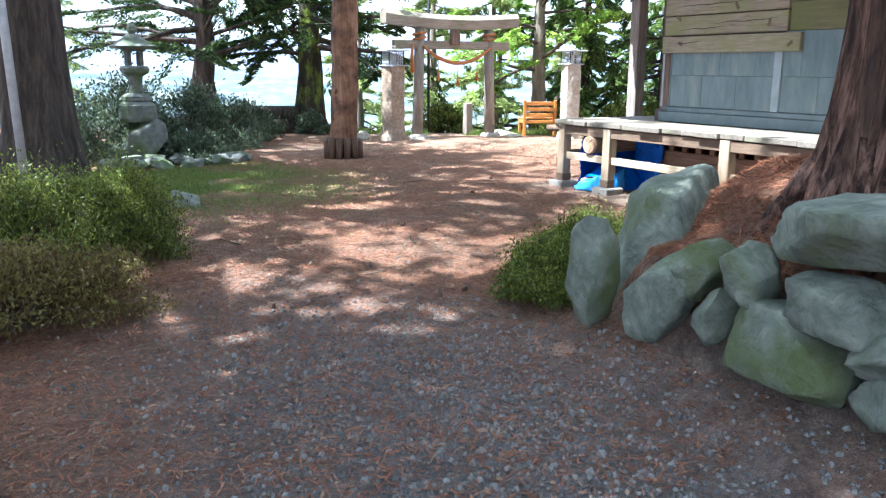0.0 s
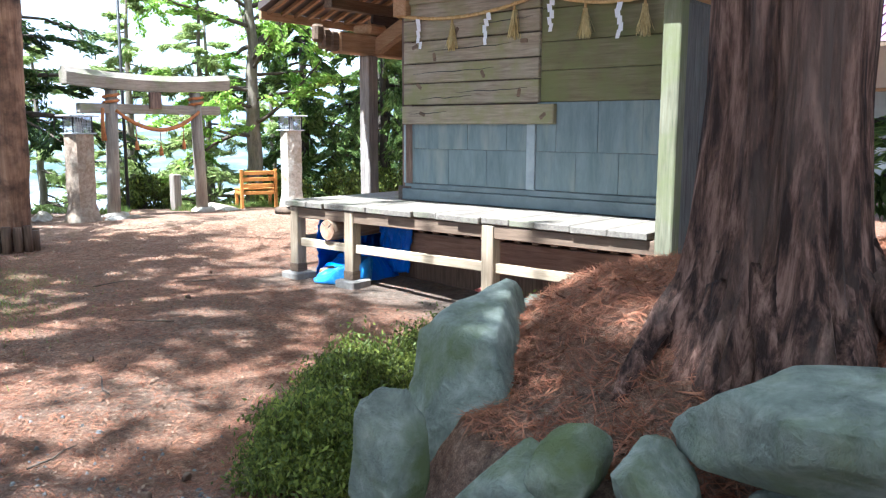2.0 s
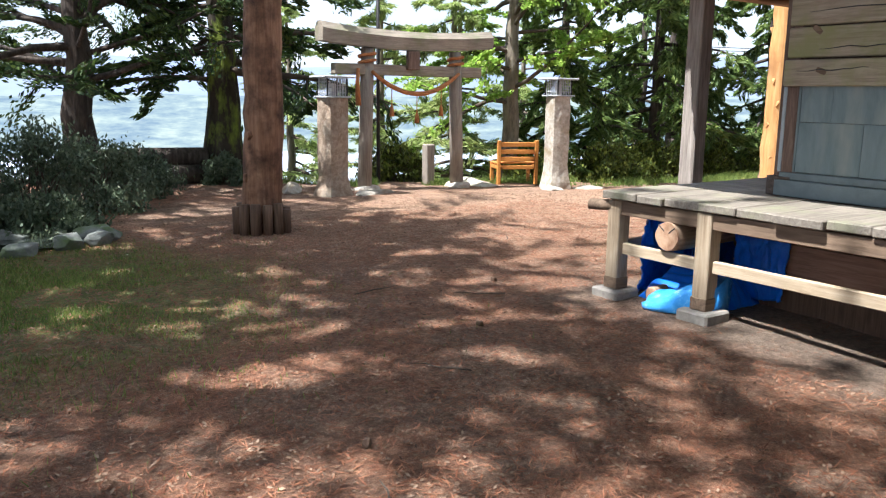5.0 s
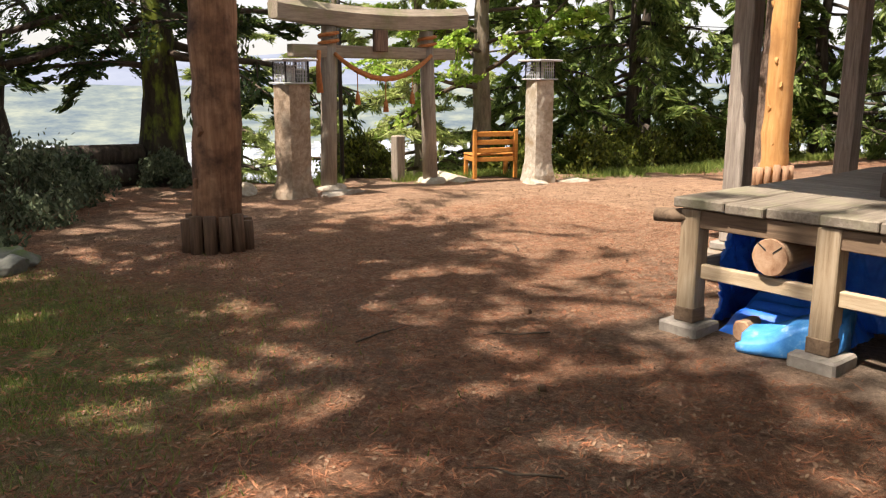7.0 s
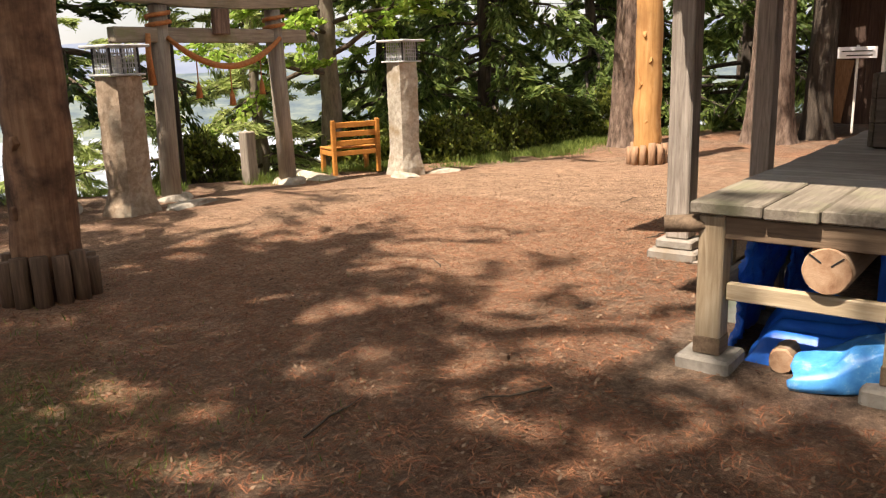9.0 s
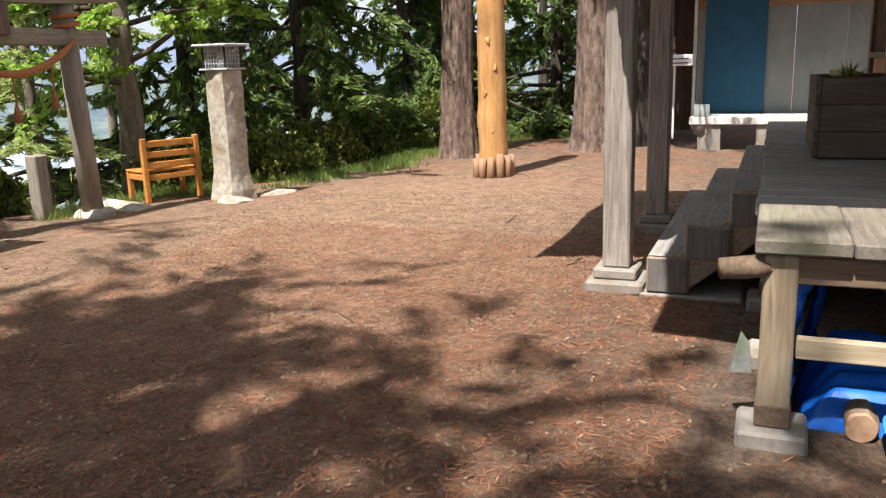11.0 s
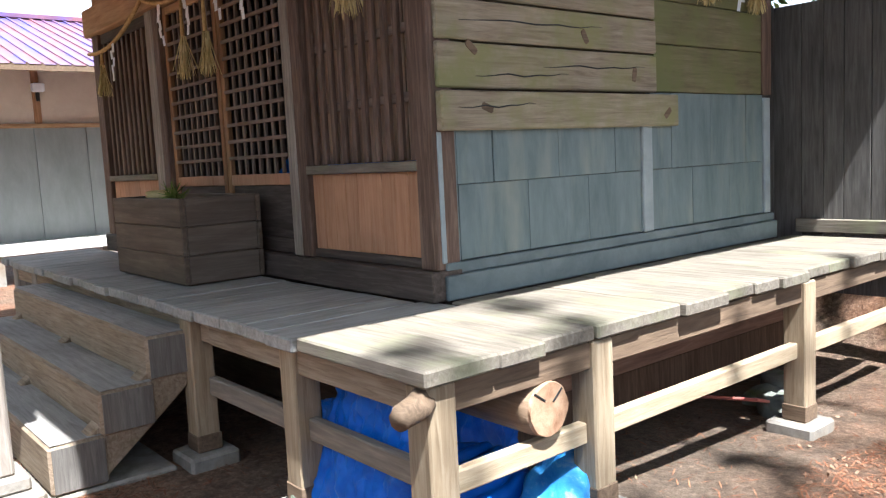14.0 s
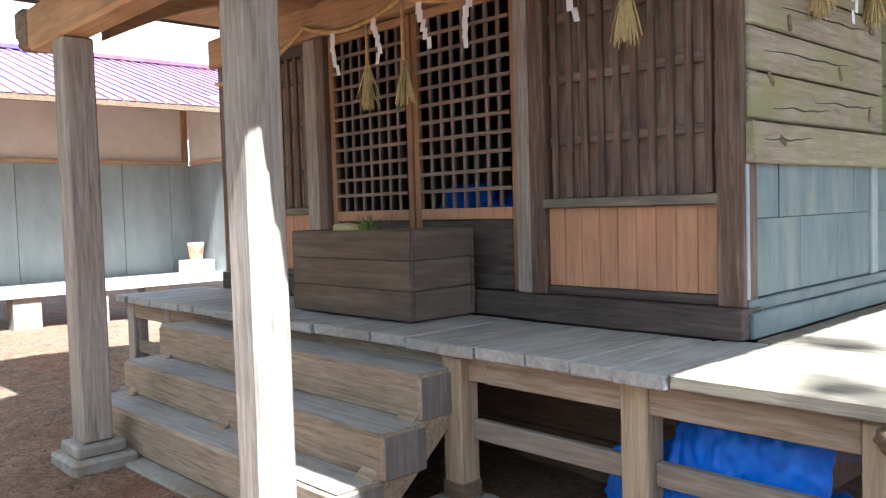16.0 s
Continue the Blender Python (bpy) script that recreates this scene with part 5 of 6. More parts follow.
def build_lantern_pillars():
    for x, y, w0, w1, h, seed, turn, label in ((7.78, 15.52, 0.235, 0.165, 1.62, 5, 10, "rough brown granite pillar lantern beside the gate"), (12.38, 15.32, 0.215, 0.16, 1.68, 9, -12, "rough pale granite pillar lantern beside the bench")):
        z = height(x, y)
        t = thing("stone_pillar_lantern", (x, y, z), label, "stone lantern", "pillar lanterns beside the gate")
        g, n = Geo(), 16
        m = pose(x, y, 0, 0, 0, turn)
        for k in range(n + 1):
            f = k / n
            w = w0 + (w1 - w0) * smooth01(0, 0.3, f)
            for i in range(20):
                a = 2 * math.pi * i / 20 + math.pi / 4
                r = w * 1.12 / max(abs(math.cos(a)), abs(math.sin(a))) ** 0.75
                r *= 1 + 0.07 * noise.noise(Vector((2 * math.cos(a), 2 * math.sin(a), 5 * f + seed))) + 0.05 * noise.noise(Vector((6 * math.cos(a), 6 * math.sin(a), 14 * f + seed)))
                g.v.append(tuple(m @ Vector((r * math.cos(a), r * math.sin(a), z - 0.1 + (h + 0.1 - z) * f))))
        g.f = [(k * 20 + i, k * 20 + (i + 1) % 20, (k + 1) * 20 + (i + 1) % 20, (k + 1) * 20 + i) for k in range(n) for i in range(20)] + [tuple(n * 20 + i for i in range(20))]
        part("pillar", g, GRANITE_BROWN if x < 10 else GRANITE, t)
        lantern_cage(t, x, y, h + 0.005)


def build_bench():
    m = pose(12.05, 16.05, height(12.05, 16.05), 0, 0, -22)
    b = thing("bench", m.translation, "bright orange varnished wooden bench with a slatted back", "bench")

    def piece(name, *e):
        part(name, Geo().box(*e, 0.01, m), ORANGE_X, b)

    for x in (-0.38, 0.38):
        piece("back_leg", x - 0.035, x + 0.035, -0.04, 0.03, 0, 0.86)
        piece("front_leg", x - 0.035, x + 0.035, 0.43, 0.5, 0, 0.4)
        piece("side_rail", x - 0.03, x + 0.03, 0.031, 0.429, 0.3, 0.38)
    for z in (0.78, 0.64, 0.5):
        piece("back_slat", -0.344, 0.344, -0.025, 0.012, z - 0.045, z + 0.045)
    for k in range(5):
        piece("seat_slat", -0.42, 0.42, 0.04 + 0.095 * k, 0.12 + 0.095 * k, 0.402, 0.43)
    piece("apron", -0.344, 0.344, -0.02, 0.015, 0.3, 0.38)


def build_pillar(at, r, h, mat, stake_mat, n, label, seed, lean=(0, 0)):
    """A tall stripped log set in the ground, with a collar of short logs round its foot."""
    x, y = at
    z = height(x, y)
    t = thing("log_pillar", (x, y, z), label, "log pillar", "tall log pillars round the shrine")
    k = 26
    pts = [(x + lean[0] * i / k + 0.04 * noise.noise(Vector((0.5 * i, seed, 0))), y + lean[1] * i / k + 0.04 * noise.noise(Vector((0, 0.5 * i, seed))), z - 0.2 + (h + 0.2) * i / k) for i in range(k + 1)]
    part("log", Geo().tube(pts, [r * (1.1 - 0.22 * i / k) * (1 + 0.05 * noise.noise(Vector((0.9 * i, seed, 3)))) for i in range(k + 1)], 28, wob=0.06, seed=seed), mat, t, smooth=True)
    rnd = random.Random(seed)
    for i in range(7):
        zz, a = z + 0.7 + 0.45 * i + rnd.uniform(-0.1, 0.1), rnd.uniform(0, 6.28)
        c = Vector((x + (r * 0.97) * math.cos(a), y + (r * 0.97) * math.sin(a), zz))
        part("knot", rock_geo(c, (0.032, 0.032, 0.05), (0, 0, 0), seed + i, 3), mat, t, smooth=True)
    for i in range(n):
        a = 2 * math.pi * i / n + 0.2
        rr = rnd.uniform(0.05, 0.066)
        d = r * 1.1 + rr * 0.8
        hh = rnd.uniform(0.26, 0.36)
        sx, sy = x + d * math.cos(a), y + d * math.sin(a)
        part("collar_log", Geo().tube([(sx, sy, z - 0.12), (sx, sy, z + hh * 0.5), (sx, sy, z + hh)], [rr, rr * 0.98, rr * 0.97], 14, wob=0.12, seed=seed + i), stake_mat, t, "short upright log at its foot", True)


build_torii()
build_lantern_pillars()
build_bench()
build_pillar((5.47, 12.86), 0.215, 4.9, PILLAR_RED, STAKE_Z, 13, "tall stripped reddish log pillar with a collar of short logs", 3, (0.12, -0.08))
build_pillar((14.92, 12.43), 0.2, 5.2, PILLAR_ORANGE, STAKE_PALE, 12, "tall stripped orange log pillar with a collar of short logs", 11)

stump = thing("square_marker_post", (10.2, 16.4, -0.1), "short square weathered post beside the gate", "post")
part("shaft", Geo().box(10.11, 10.29, 16.32, 16.49, -0.35, 0.79, 0.015), TORII_Z, stump)
single("flagpole", Geo().tube([(9.3, 16.7, -0.3), (9.3, 16.7, 4.6)], [0.035, 0.03], 10), BLACK, (9.3, 16.7, -0.2), "thin dark pole behind the gate", "pole", smooth=True)
for x, y, sx, sy, sz, sd in ((8.45, 15.35, 0.42, 0.2, 0.06, 1), (11.2, 16.2, 0.5, 0.25, 0.14, 4), (12.1, 15.1, 0.3, 0.2, 0.1, 6), (12.95, 15.0, 0.3, 0.16, 0.09, 8), (7.4, 16.3, 0.25, 0.2, 0.16, 12)):
    rock((x, y, height(x, y)), (sx, sy, sz), (0, 0, 20 * sd), sd, "flat pale stone half sunk in the earth", "flat stones by the gate", GRANITE, "flat_stone")
lg = thing("fallen_log_pile", (6.0, 18.2, 0), "old dark logs lying at the edge of the slope", "log pile")
for k, (z, r, dx) in enumerate(((0.12, 0.17, 0), (0.42, 0.16, 0.15), (0.3, 0.12, -0.4))):
    part("log", Geo().tube([(4.2 + dx, 17.9 + 0.2 * k, height(4.4, 18) + z), (5.6, 18.2 + 0.15 * k, height(5.6, 18.2) + z + 0.06), (6.55 + dx, 18.35 + 0.1 * k, height(6.7, 18.3) + z + 0.05)], [r, r * 1.1, r], 14, wob=0.2, seed=k), DARK_BARK, lg, smooth=True)


# ---- neighbour building ----
def build_neighbour():
    X = 19.9
    b = thing("neighbour_building", (X, 7.4, 0.2), "low building with cream plaster, grey cladding and faded red roof", "building")
    part("foundation_slab", Geo().box(X - 1.15, X + 0.2, 3.6, 9.95, 0.47, 0.6), PALE_SLAB, b, "pale concrete veranda slab")
    for y in (9.6, 8.6, 7.6, 6.6, 5.6):
        part("slab_block", Geo().box(X - 1.1, X - 0.8, y - 0.2, y + 0.2, -0.05, 0.468), CONCRETE, b)
    ys = [9.95 - 0.86 * k for k in range(8)]
    for k in range(7):
        part("cladding_sheet", Geo().box(X, X + 0.1, ys[k + 1] + 0.004, ys[k] - 0.004, 0.602, 2.54, 0.003), SHEET, b)
    part("plaster_wall", Geo().box(X + 0.02, X + 0.14, 4.4, 9.95, 2.62, 3.7), PLASTER, b)
    part("plaster_wall", Geo().box(X - 1.6, X - 0.001, 4.28, 4.39, 2.62, 3.7), PLASTER, b)
    for k in range(2):
        part("cladding_sheet", Geo().box(X - 0.8 - 0.8 * k, X - 0.8 * k - 0.006, 4.29, 4.39, 0.602, 2.54, 0.003), SHEET, b)
    part("belt_rail", Geo().box(X - 0.03, X + 0.13, 4.42, 9.95, 2.542, 2.617), BROWN_Y, b)
    part("belt_rail", Geo().box(X - 1.6, X - 0.032, 4.3, 4.42, 2.542, 2.617), BROWN_X, b)
    for y in (9.88, 8.03, 6.42, 4.47):
        part("upright", Geo().box(X - 0.015, X + 0.02, y - 0.06, y + 0.06, 2.618, 3.68), BROWN_Z, b)
    part("blue_door", Geo().box(X - 0.06, X - 0.002, 8.72, 9.8, 0.605, 2.72), BLUE_PAINT, b, "blue painted door panel")
    part("end_trim", Geo().box(X - 0.05, X + 0.12, 9.955, 10.02, 0.3, 3.66), PALE_SLAB, b)
    n = 44
    for k in range(n):
        g = Geo()
        y0, y1 = 10.6 - 9.6 * k / n, 10.6 - 9.6 * (k + 1) / n
        g.add([(X - 1.75, y0, 3.41), (X - 1.75, y1 + 0.05, 3.41), (X + 3.2, y1 + 0.05, 4.95), (X + 3.2, y0, 4.95), (X - 1.75, y1 + 0.05, 3.44), (X + 3.2, y1 + 0.05, 4.98), (X - 1.75, y1, 3.44), (X + 3.2, y1, 4.98)],
              [(0, 1, 2, 3), (1, 4, 5, 2), (4, 6, 7, 5)])
        part("roof_sheet", g, ROOF_RED, b, "faded red ribbed metal sheet")
    part("eave_board", Geo().box(X - 1.74, X - 1.7, 1.0, 10.6, 3.31, 3.405), LOG_SIDE, b)
    part("ridge_cap", Geo().box(X + 3.1, X + 3.3, 1.0, 10.6, 4.96, 5.05), ROOF_RED, b)
    part("east_wall", Geo().box(X + 0.2, X + 6, 9.8, 9.94, 0.3, 3.7), PLASTER, b)
    part("back_roof", Geo().add([(X + 3.2, 1, 4.96), (X + 3.2, 10.6, 4.96), (X + 7, 10.6, 3.66), (X + 7, 1, 3.66)], [(0, 1, 2, 3)]), ROOF_RED, b)
    lamp = part("wall_lamp", Geo().box(X - 0.16, X - 0.02, 6.3, 6.5, 3.15, 3.3, 0.02), PAPER, b, "small white outdoor lamp")
    part("bracket", Geo().box(X - 0.05, X - 0.018, 6.37, 6.43, 3.0, 3.148), BLACK, lamp)
    s = thing("brown_shed", (20.5, 10.6, 0.2), "dark brown board shed with a small red tiled lean-to roof", "shed")
    for k in range(8):
        part("board", Geo().box(20.3, 20.38, 10.03 + 0.17 * k, 10.195 + 0.17 * k, 0.25, 3.0, 0.004), BOARD_BROWN, s)
    part("side_wall", Geo().box(20.39, 22.4, 11.28, 11.36, 0.25, 2.95), BOARD_BROWN, s)
    roof_panel("lean_to_roof", [(19.9, 9.99, 3.0), (19.9, 11.9, 2.75), (22.5, 11.9, 2.95), (22.5, 9.99, 3.2)], s, ROOF_RED, 0.06)
    roof_panel("upper_gable", [(20.0, 10.65, 3.35), (20.0, 11.1, 3.0), (22.5, 11.1, 3.0), (22.5, 10.65, 3.35)], s, ROOF_DARK, 0.08)
    part("leaning_board", Geo().box(-0.02, 0.02, -0.16, 0.16, 0, 1.2, 0.004, pose(20.1, 10.85, 0.3, 6, 8, 0)), BROWN_Z, s, "pale leaning board")
    sg = thing("sign_post", (18.9, 10.25, 0.3), "small white sign board on a thin white post", "sign")
    part("post", Geo().box(18.88, 18.92, 10.23, 10.27, 0.2, 1.75), PALE_SLAB, sg)
    part("board", Geo().box(18.84, 18.87, 9.93, 10.57, 1.52, 1.72), PAPER, sg)
    for k in range(2):
        part("writing_bar", Geo().box(18.832, 18.838, 10.0, 10.5 - 0.08 * k, 1.635 - 0.075 * k, 1.655 - 0.075 * k, 0.001), BLACK, sg, "unreadable dark writing")
    single("water_butt", Geo().tube([(18.9, 9.75, 0.28), (18.9, 9.75, 0.5), (18.9, 9.75, 0.82)], [0.13, 0.14, 0.14], 14), SHEET, (18.9, 9.75, 0.28), "pale grey plastic barrel beside the building", "barrel", smooth=True)
    st = thing("stand_with_pot", (19.25, 4.66, 0.6), "orange clay pot on a white block", "plant pot")
    part("block", Geo().box(18.98, 19.52, 4.45, 4.87, 0.602, 0.83, 0.01), PAPER, st, "white block")
    part("pot", Geo().tube([(19.25, 4.66, 0.832), (19.25, 4.66, 1.06), (19.25, 4.66, 1.14)], [0.11, 0.14, 0.15], 16), END_GRAIN, st, "orange clay pot", True)


build_neighbour()


# ---- trees ----
def trunk_pts(x, y, z, h, lean=(0, 0), n=10, curve=0.15, seed=0):
    return [Vector((x + lean[0] * i / n + curve * noise.noise(Vector((0.5 * i + seed, 0, 0))) * min(1, i / 3), y + lean[1] * i / n + curve * noise.noise(Vector((0, 0.5 * i + seed, 0))) * min(1, i / 3), z + h * i / n)) for i in range(n + 1)]


def tree(name, at, h, r, bark, leaf, label, style="conifer", crown_from=0.3, reach=2.5, boughs=40, leaf_n=14000, leaf_len=0.16, leaf_w=0.05, flare=1.5, seed=0, lean=(0, 0), droop=0.25, lean_way=None, low=None, seg=20, wob=0.12):
    """A tree: tapered trunk, limbs with side twigs, and a crown of many small leaves along them."""
    rnd = random.Random(seed)
    x, y = at[:2]
    z = at[2] if len(at) > 2 else height(x, y)
    t = thing(name, (x, y, z), label, "tree")
    pts = trunk_pts(x, y, z - 0.25, h + 0.25, lean, 14, 0.12, seed)
    rad = [r * (1 + (flare - 1) * math.exp(-(p.z - z) / 0.35)) * (1 - 0.86 * ((p.z - z) / h if p.z > z else 0) ** 1.1) for p in pts]
    extra = [(pts[0].lerp(pts[1], f), r * (1 + (flare - 1) * math.exp(-((pts[0].lerp(pts[1], f)).z - z) / 0.35))) for f in (0.35, 0.55, 0.75)]
    pts2, rad2 = [pts[0]] + [e[0] for e in extra] + pts[1:], [rad[0]] + [e[1] for e in extra] + rad[1:]
    fine_p, fine_r = [], []
    for k in range(len(pts2) - 1):
        steps = 5 if pts2[k].z < z + 4.5 and seg > 22 else 1
        for s in range(steps):
            fine_p.append(pts2[k].lerp(pts2[k + 1], s / steps))
            fine_r.append(max(0.012, rad2[k] + (rad2[k + 1] - rad2[k]) * s / steps))
    fine_p.append(pts2[-1])
    fine_r.append(max(0.012, rad2[-1]))
    part("trunk", Geo().tube(fine_p, fine_r, seg, wob=wob, seed=seed, fissure=0.13 if seg > 22 else 0.0), bark, t, smooth=True)
    limb, cs, ways = Geo(), [], []
    for i in range(boughs):
        f = crown_from + (1 - crown_from) * ((i + rnd.random()) / boughs)
        f = min(f, 0.985)
        k = f * 14
        base = pts[int(k)].lerp(pts[min(14, int(k) + 1)], k - int(k))
        a = rnd.uniform(0, 6.283) if lean_way is None else rnd.gauss(lean_way, 1.1)
        if style == "conifer":
            ln = reach * (1.08 - f) / (1.08 - crown_from) * rnd.uniform(0.65, 1.1) + 0.25
            rise = rnd.uniform(-0.25, 0.15)
        else:
            u = (f - crown_from) / (1 - crown_from)
            ln = reach * (0.55 + 0.7 * math.sin(math.pi * min(1, 0.2 + 0.75 * u))) * rnd.uniform(0.6, 1.1)
            rise = rnd.uniform(0.05, 0.55)
        way, p = Vector((math.cos(a), math.sin(a), rise)).normalized(), base.copy()
        line = [p.copy()]
        for s in range(6):
            way = (way + Vector((rnd.gauss(0, 0.13), rnd.gauss(0, 0.13), rnd.gauss(0, 0.1) - (droop * 0.18 if style == "conifer" else 0.03)))).normalized()
            p = p + way * ln / 6
            line.append(p.copy())
        lr = max(0.01, (0.024 if style == "conifer" else 0.017) * ln)
        limb.tube(line, [lr * (1 - 0.82 * s / 6) for s in range(7)], 6, cap=False)
        per = max(4, int(leaf_n / boughs))
        tw = 7
        for s in range(tw):
            g = 0.25 + 0.75 * (s + rnd.random()) / tw
            kk = g * 6
            b = line[min(5, int(kk))].lerp(line[min(6, int(kk) + 1)], kk - int(kk))
            side = Vector((rnd.gauss(0, 1), rnd.gauss(0, 1), rnd.gauss(0, 0.28))).normalized()
            tl = ln * rnd.uniform(0.16, 0.34) * (1.15 - 0.5 * g)
            d = (side * 0.8 + way * 0.6).normalized()
            e = b + d * tl - Vector((0, 0, tl * droop))
            limb.tube([b, b.lerp(e, 0.5) + Vector((0, 0, 0.03)), e], [lr * 0.3, lr * 0.2, 0.004], 4, cap=False)
            m = per // tw
            q = np.array(b)[None] + (np.array(e) - np.array(b))[None] * (rs.rand(m, 1) * 1.1) + rs.normal(0, 0.055 * max(0.6, tl), (m, 3)) * np.array([[1.6, 1.6, 0.7]])
            cs.append(q)
            ways.append(np.tile(np.array(d)[None], (m, 1)))
    part("branchwork", limb, BRANCH if bark is not DARK_BARK else DARK_BARK, t, smooth=True)
    q = leaves(np.concatenate(cs), leaf_len, leaf_w, np.concatenate(ways), droop * 0.4) - np.array([[x, y, z]])
    ob = new("crown", quads_mesh("crown", q, leaf))
    ob.parent = t
    return t


def roots(parent, at, r, n, mat, seed, reach=0.7):
    """Surface roots round a trunk, each a part."""
    rnd = random.Random(seed)
    for i in range(n):
        a = 6.283 * (i + rnd.uniform(-0.3, 0.3)) / n
        ln = reach * rnd.uniform(0.6, 1.2)
        line = []
        for s in range(7):
            f = s / 6
            d = r * 0.75 + ln * f
            aa = a + 0.25 * math.sin(3 * f + i)
            px, py = at[0] + d * math.cos(aa), at[1] + d * math.sin(aa)
            line.append((px, py, height(px, py) + 0.26 * (1 - f) ** 2 - 0.03 * f))
        part("root", Geo().tube(line, [0.09 * (1 - 0.6 * s / 6) for s in range(7)], 14, wob=0.6, seed=seed + i), mat, parent, smooth=True)


cedar = tree("cedar_tree", (4.03, 2.4), 15, 0.28, CEDAR_BARK, LEAF_FIR, "large cedar with shredding reddish bark and flared roots", "conifer", 0.42, 3.4, 44, 22000, 0.2, 0.06, 1.4, 21, seg=72, wob=0.3)
roots(cedar, (4.03, 2.4), 0.28, 12, CEDAR_BARK, 5, 0.45)
tree("old_cedar", (0.8, 12.7), 12, 0.46, DARK_BARK, LEAF_DARK, "massive dark-barked tree beside the pond", "conifer", 0.45, 3.2, 30, 12000, 0.2, 0.06, 1.35, 31, seg=64, wob=0.2)
tree("spreading_yew", (4.72, 18.9), 6.5, 0.27, DARK_BARK, LEAF_DARK, "dark spreading tree with low crooked limbs", "broad", 0.26, 4.0, 56, 60000, 0.12, 0.045, 1.5, 41, droop=0.15, seg=24, wob=0.25)
tree("mossy_tree", (7.12, 18.6), 7.5, 0.33, MOSS_BARK, LEAF_DARK, "dark tree trunk thickly covered with yellow-green moss", "conifer", 0.26, 3.0, 44, 30000, 0.14, 0.05, 1.5, 51, seg=40, wob=0.2)
tree("maple_tree", (13.35, 17.9), 9, 0.21, GREY_BARK, LEAF_BRIGHT, "slender tree with bright green spring leaves beyond the gate", "broad", 0.26, 3.0, 46, 40000, 0.1, 0.07, 1.25, 61, seg=18)
tree("red_pine", (17.6, 14.0), 12, 0.34, PINE_BARK, LEAF_PINE, "tall red pine with plated brown bark", "conifer", 0.5, 3.0, 26, 9000, 0.22, 0.03, 1.25, 71, seg=48)
tree("red_pine", (18.7, 11.63), 12, 0.43, PINE_BARK, LEAF_PINE, "tall thick red pine with deeply plated bark", "conifer", 0.5, 3.0, 26, 9000, 0.22, 0.03, 1.25, 72, seg=48)
tree("dark_cedar", (19.6, 11.0), 12, 0.26, DARK_BARK, LEAF_DARK, "tall dark tree behind the log pillar", "conifer", 0.4, 2.6, 26, 9000, 0.2, 0.06, 1.3, 73)
fir = tree("fir_tree", (15.6, 18.6), 9, 0.18, DARK_BARK, LEAF_FIR, "dense fir with dark drooping boughs on the slope", "conifer", 0.06, 3.0, 60, 34000, 0.17, 0.05, 1.2, 81, droop=0.5)
copy_thing(fir, pose(19.5, 18.5, height(19.5, 18.5) + 1.0, 0, 0, 130))
copy_thing(fir, pose(22.5, 15.5, height(22.5, 15.5) + 0.3, 0, 0, 230))
# the firs at y < 2 are unseen, added to darken the terrace and screen
for x, y, dz, a in ((17.3, 17.2, -0.2, 20), (21.0, 16.6, 0, 80), (25.5, 12.5, 0, 40), (24.0, 17.5, 1, 10), (8.0, -0.6, 0, 200), (10.8, 1.2, 0, 100), (6.2, -3.0, 0, 50), (13.5, 0.8, 0, 330), (9.0, -4.0, 0, 10), (27.5, 15.0, 0.5, 190), (20.5, 20.5, 1.2, 260), (23.5, 13.6, 0.2, 110)):
    copy_thing(fir, pose(x, y, height(x, y) + dz, 0, 0, a))
pine = tree("pine_tree", (11.6, 20.5), 7.5, 0.16, GREY_BARK, LEAF_PINE, "light green pine on the slope beyond the gate", "conifer", 0.05, 2.7, 40, 17000, 0.2, 0.03, 1.2, 91, droop=0.1)
copy_thing(pine, pose(14.2, 21.0, height(14.2, 21.0) + 0.4, 0, 0, 100))
copy_thing(pine, pose(17.2, 22.0, height(17.2, 22.0) + 1.0, 0, 0, 200))
copy_thing(pine, pose(12.9, 19.4, height(12.9, 19.4) - 0.6, 0, 0, 20))
copy_thing(pine, pose(10.2, 22.5, height(10.2, 22.5) - 0.3, 0, 0, 220))
copy_thing(pine, pose(1.2, 24.5, height(1.2, 24.5), 0, 0, 300))
# unseen tree, its crown kept thin to let sun patches reach the ground
thin = tree("thin_tree", (-1.9, 9.7), 15, 0.24, GREY_BARK, LEAF_PINE, "slender tree with a thin airy crown beside the path", "broad", 0.4, 3.2, 36, 3700, 0.17, 0.11, 1.3, 111)
# unseen trees, set where their shade falls over the path
shade = tree("shade_tree", (-1.6, 3.0), 17, 0.33, GREY_BARK, LEAF_PINE, "tall tree beside the path casting dappled shade", "broad", 0.36, 3.4, 40, 4300, 0.21, 0.14, 1.4, 101)
# the copies at x > 5 are added to shade the terrace side
for x, y, a in ((-3.4, 5.2, 70), (-0.9, 1.4, 30), (-4.4, 3.8, 10), (-5.9, 4.6, 200), (-2.6, -1.5, 160), (-6.6, 12.0, 250), (7.8, -1.8, 20), (10.6, 0.6, 300), (5.4, -3.6, 90), (-2.2, 12.8, 200), (-4.0, 10.0, 120), (-0.9, 15.5, 330)):
    copy_thing(shade, pose(x, y, height(x, y) - 0.05, 0, 0, a))


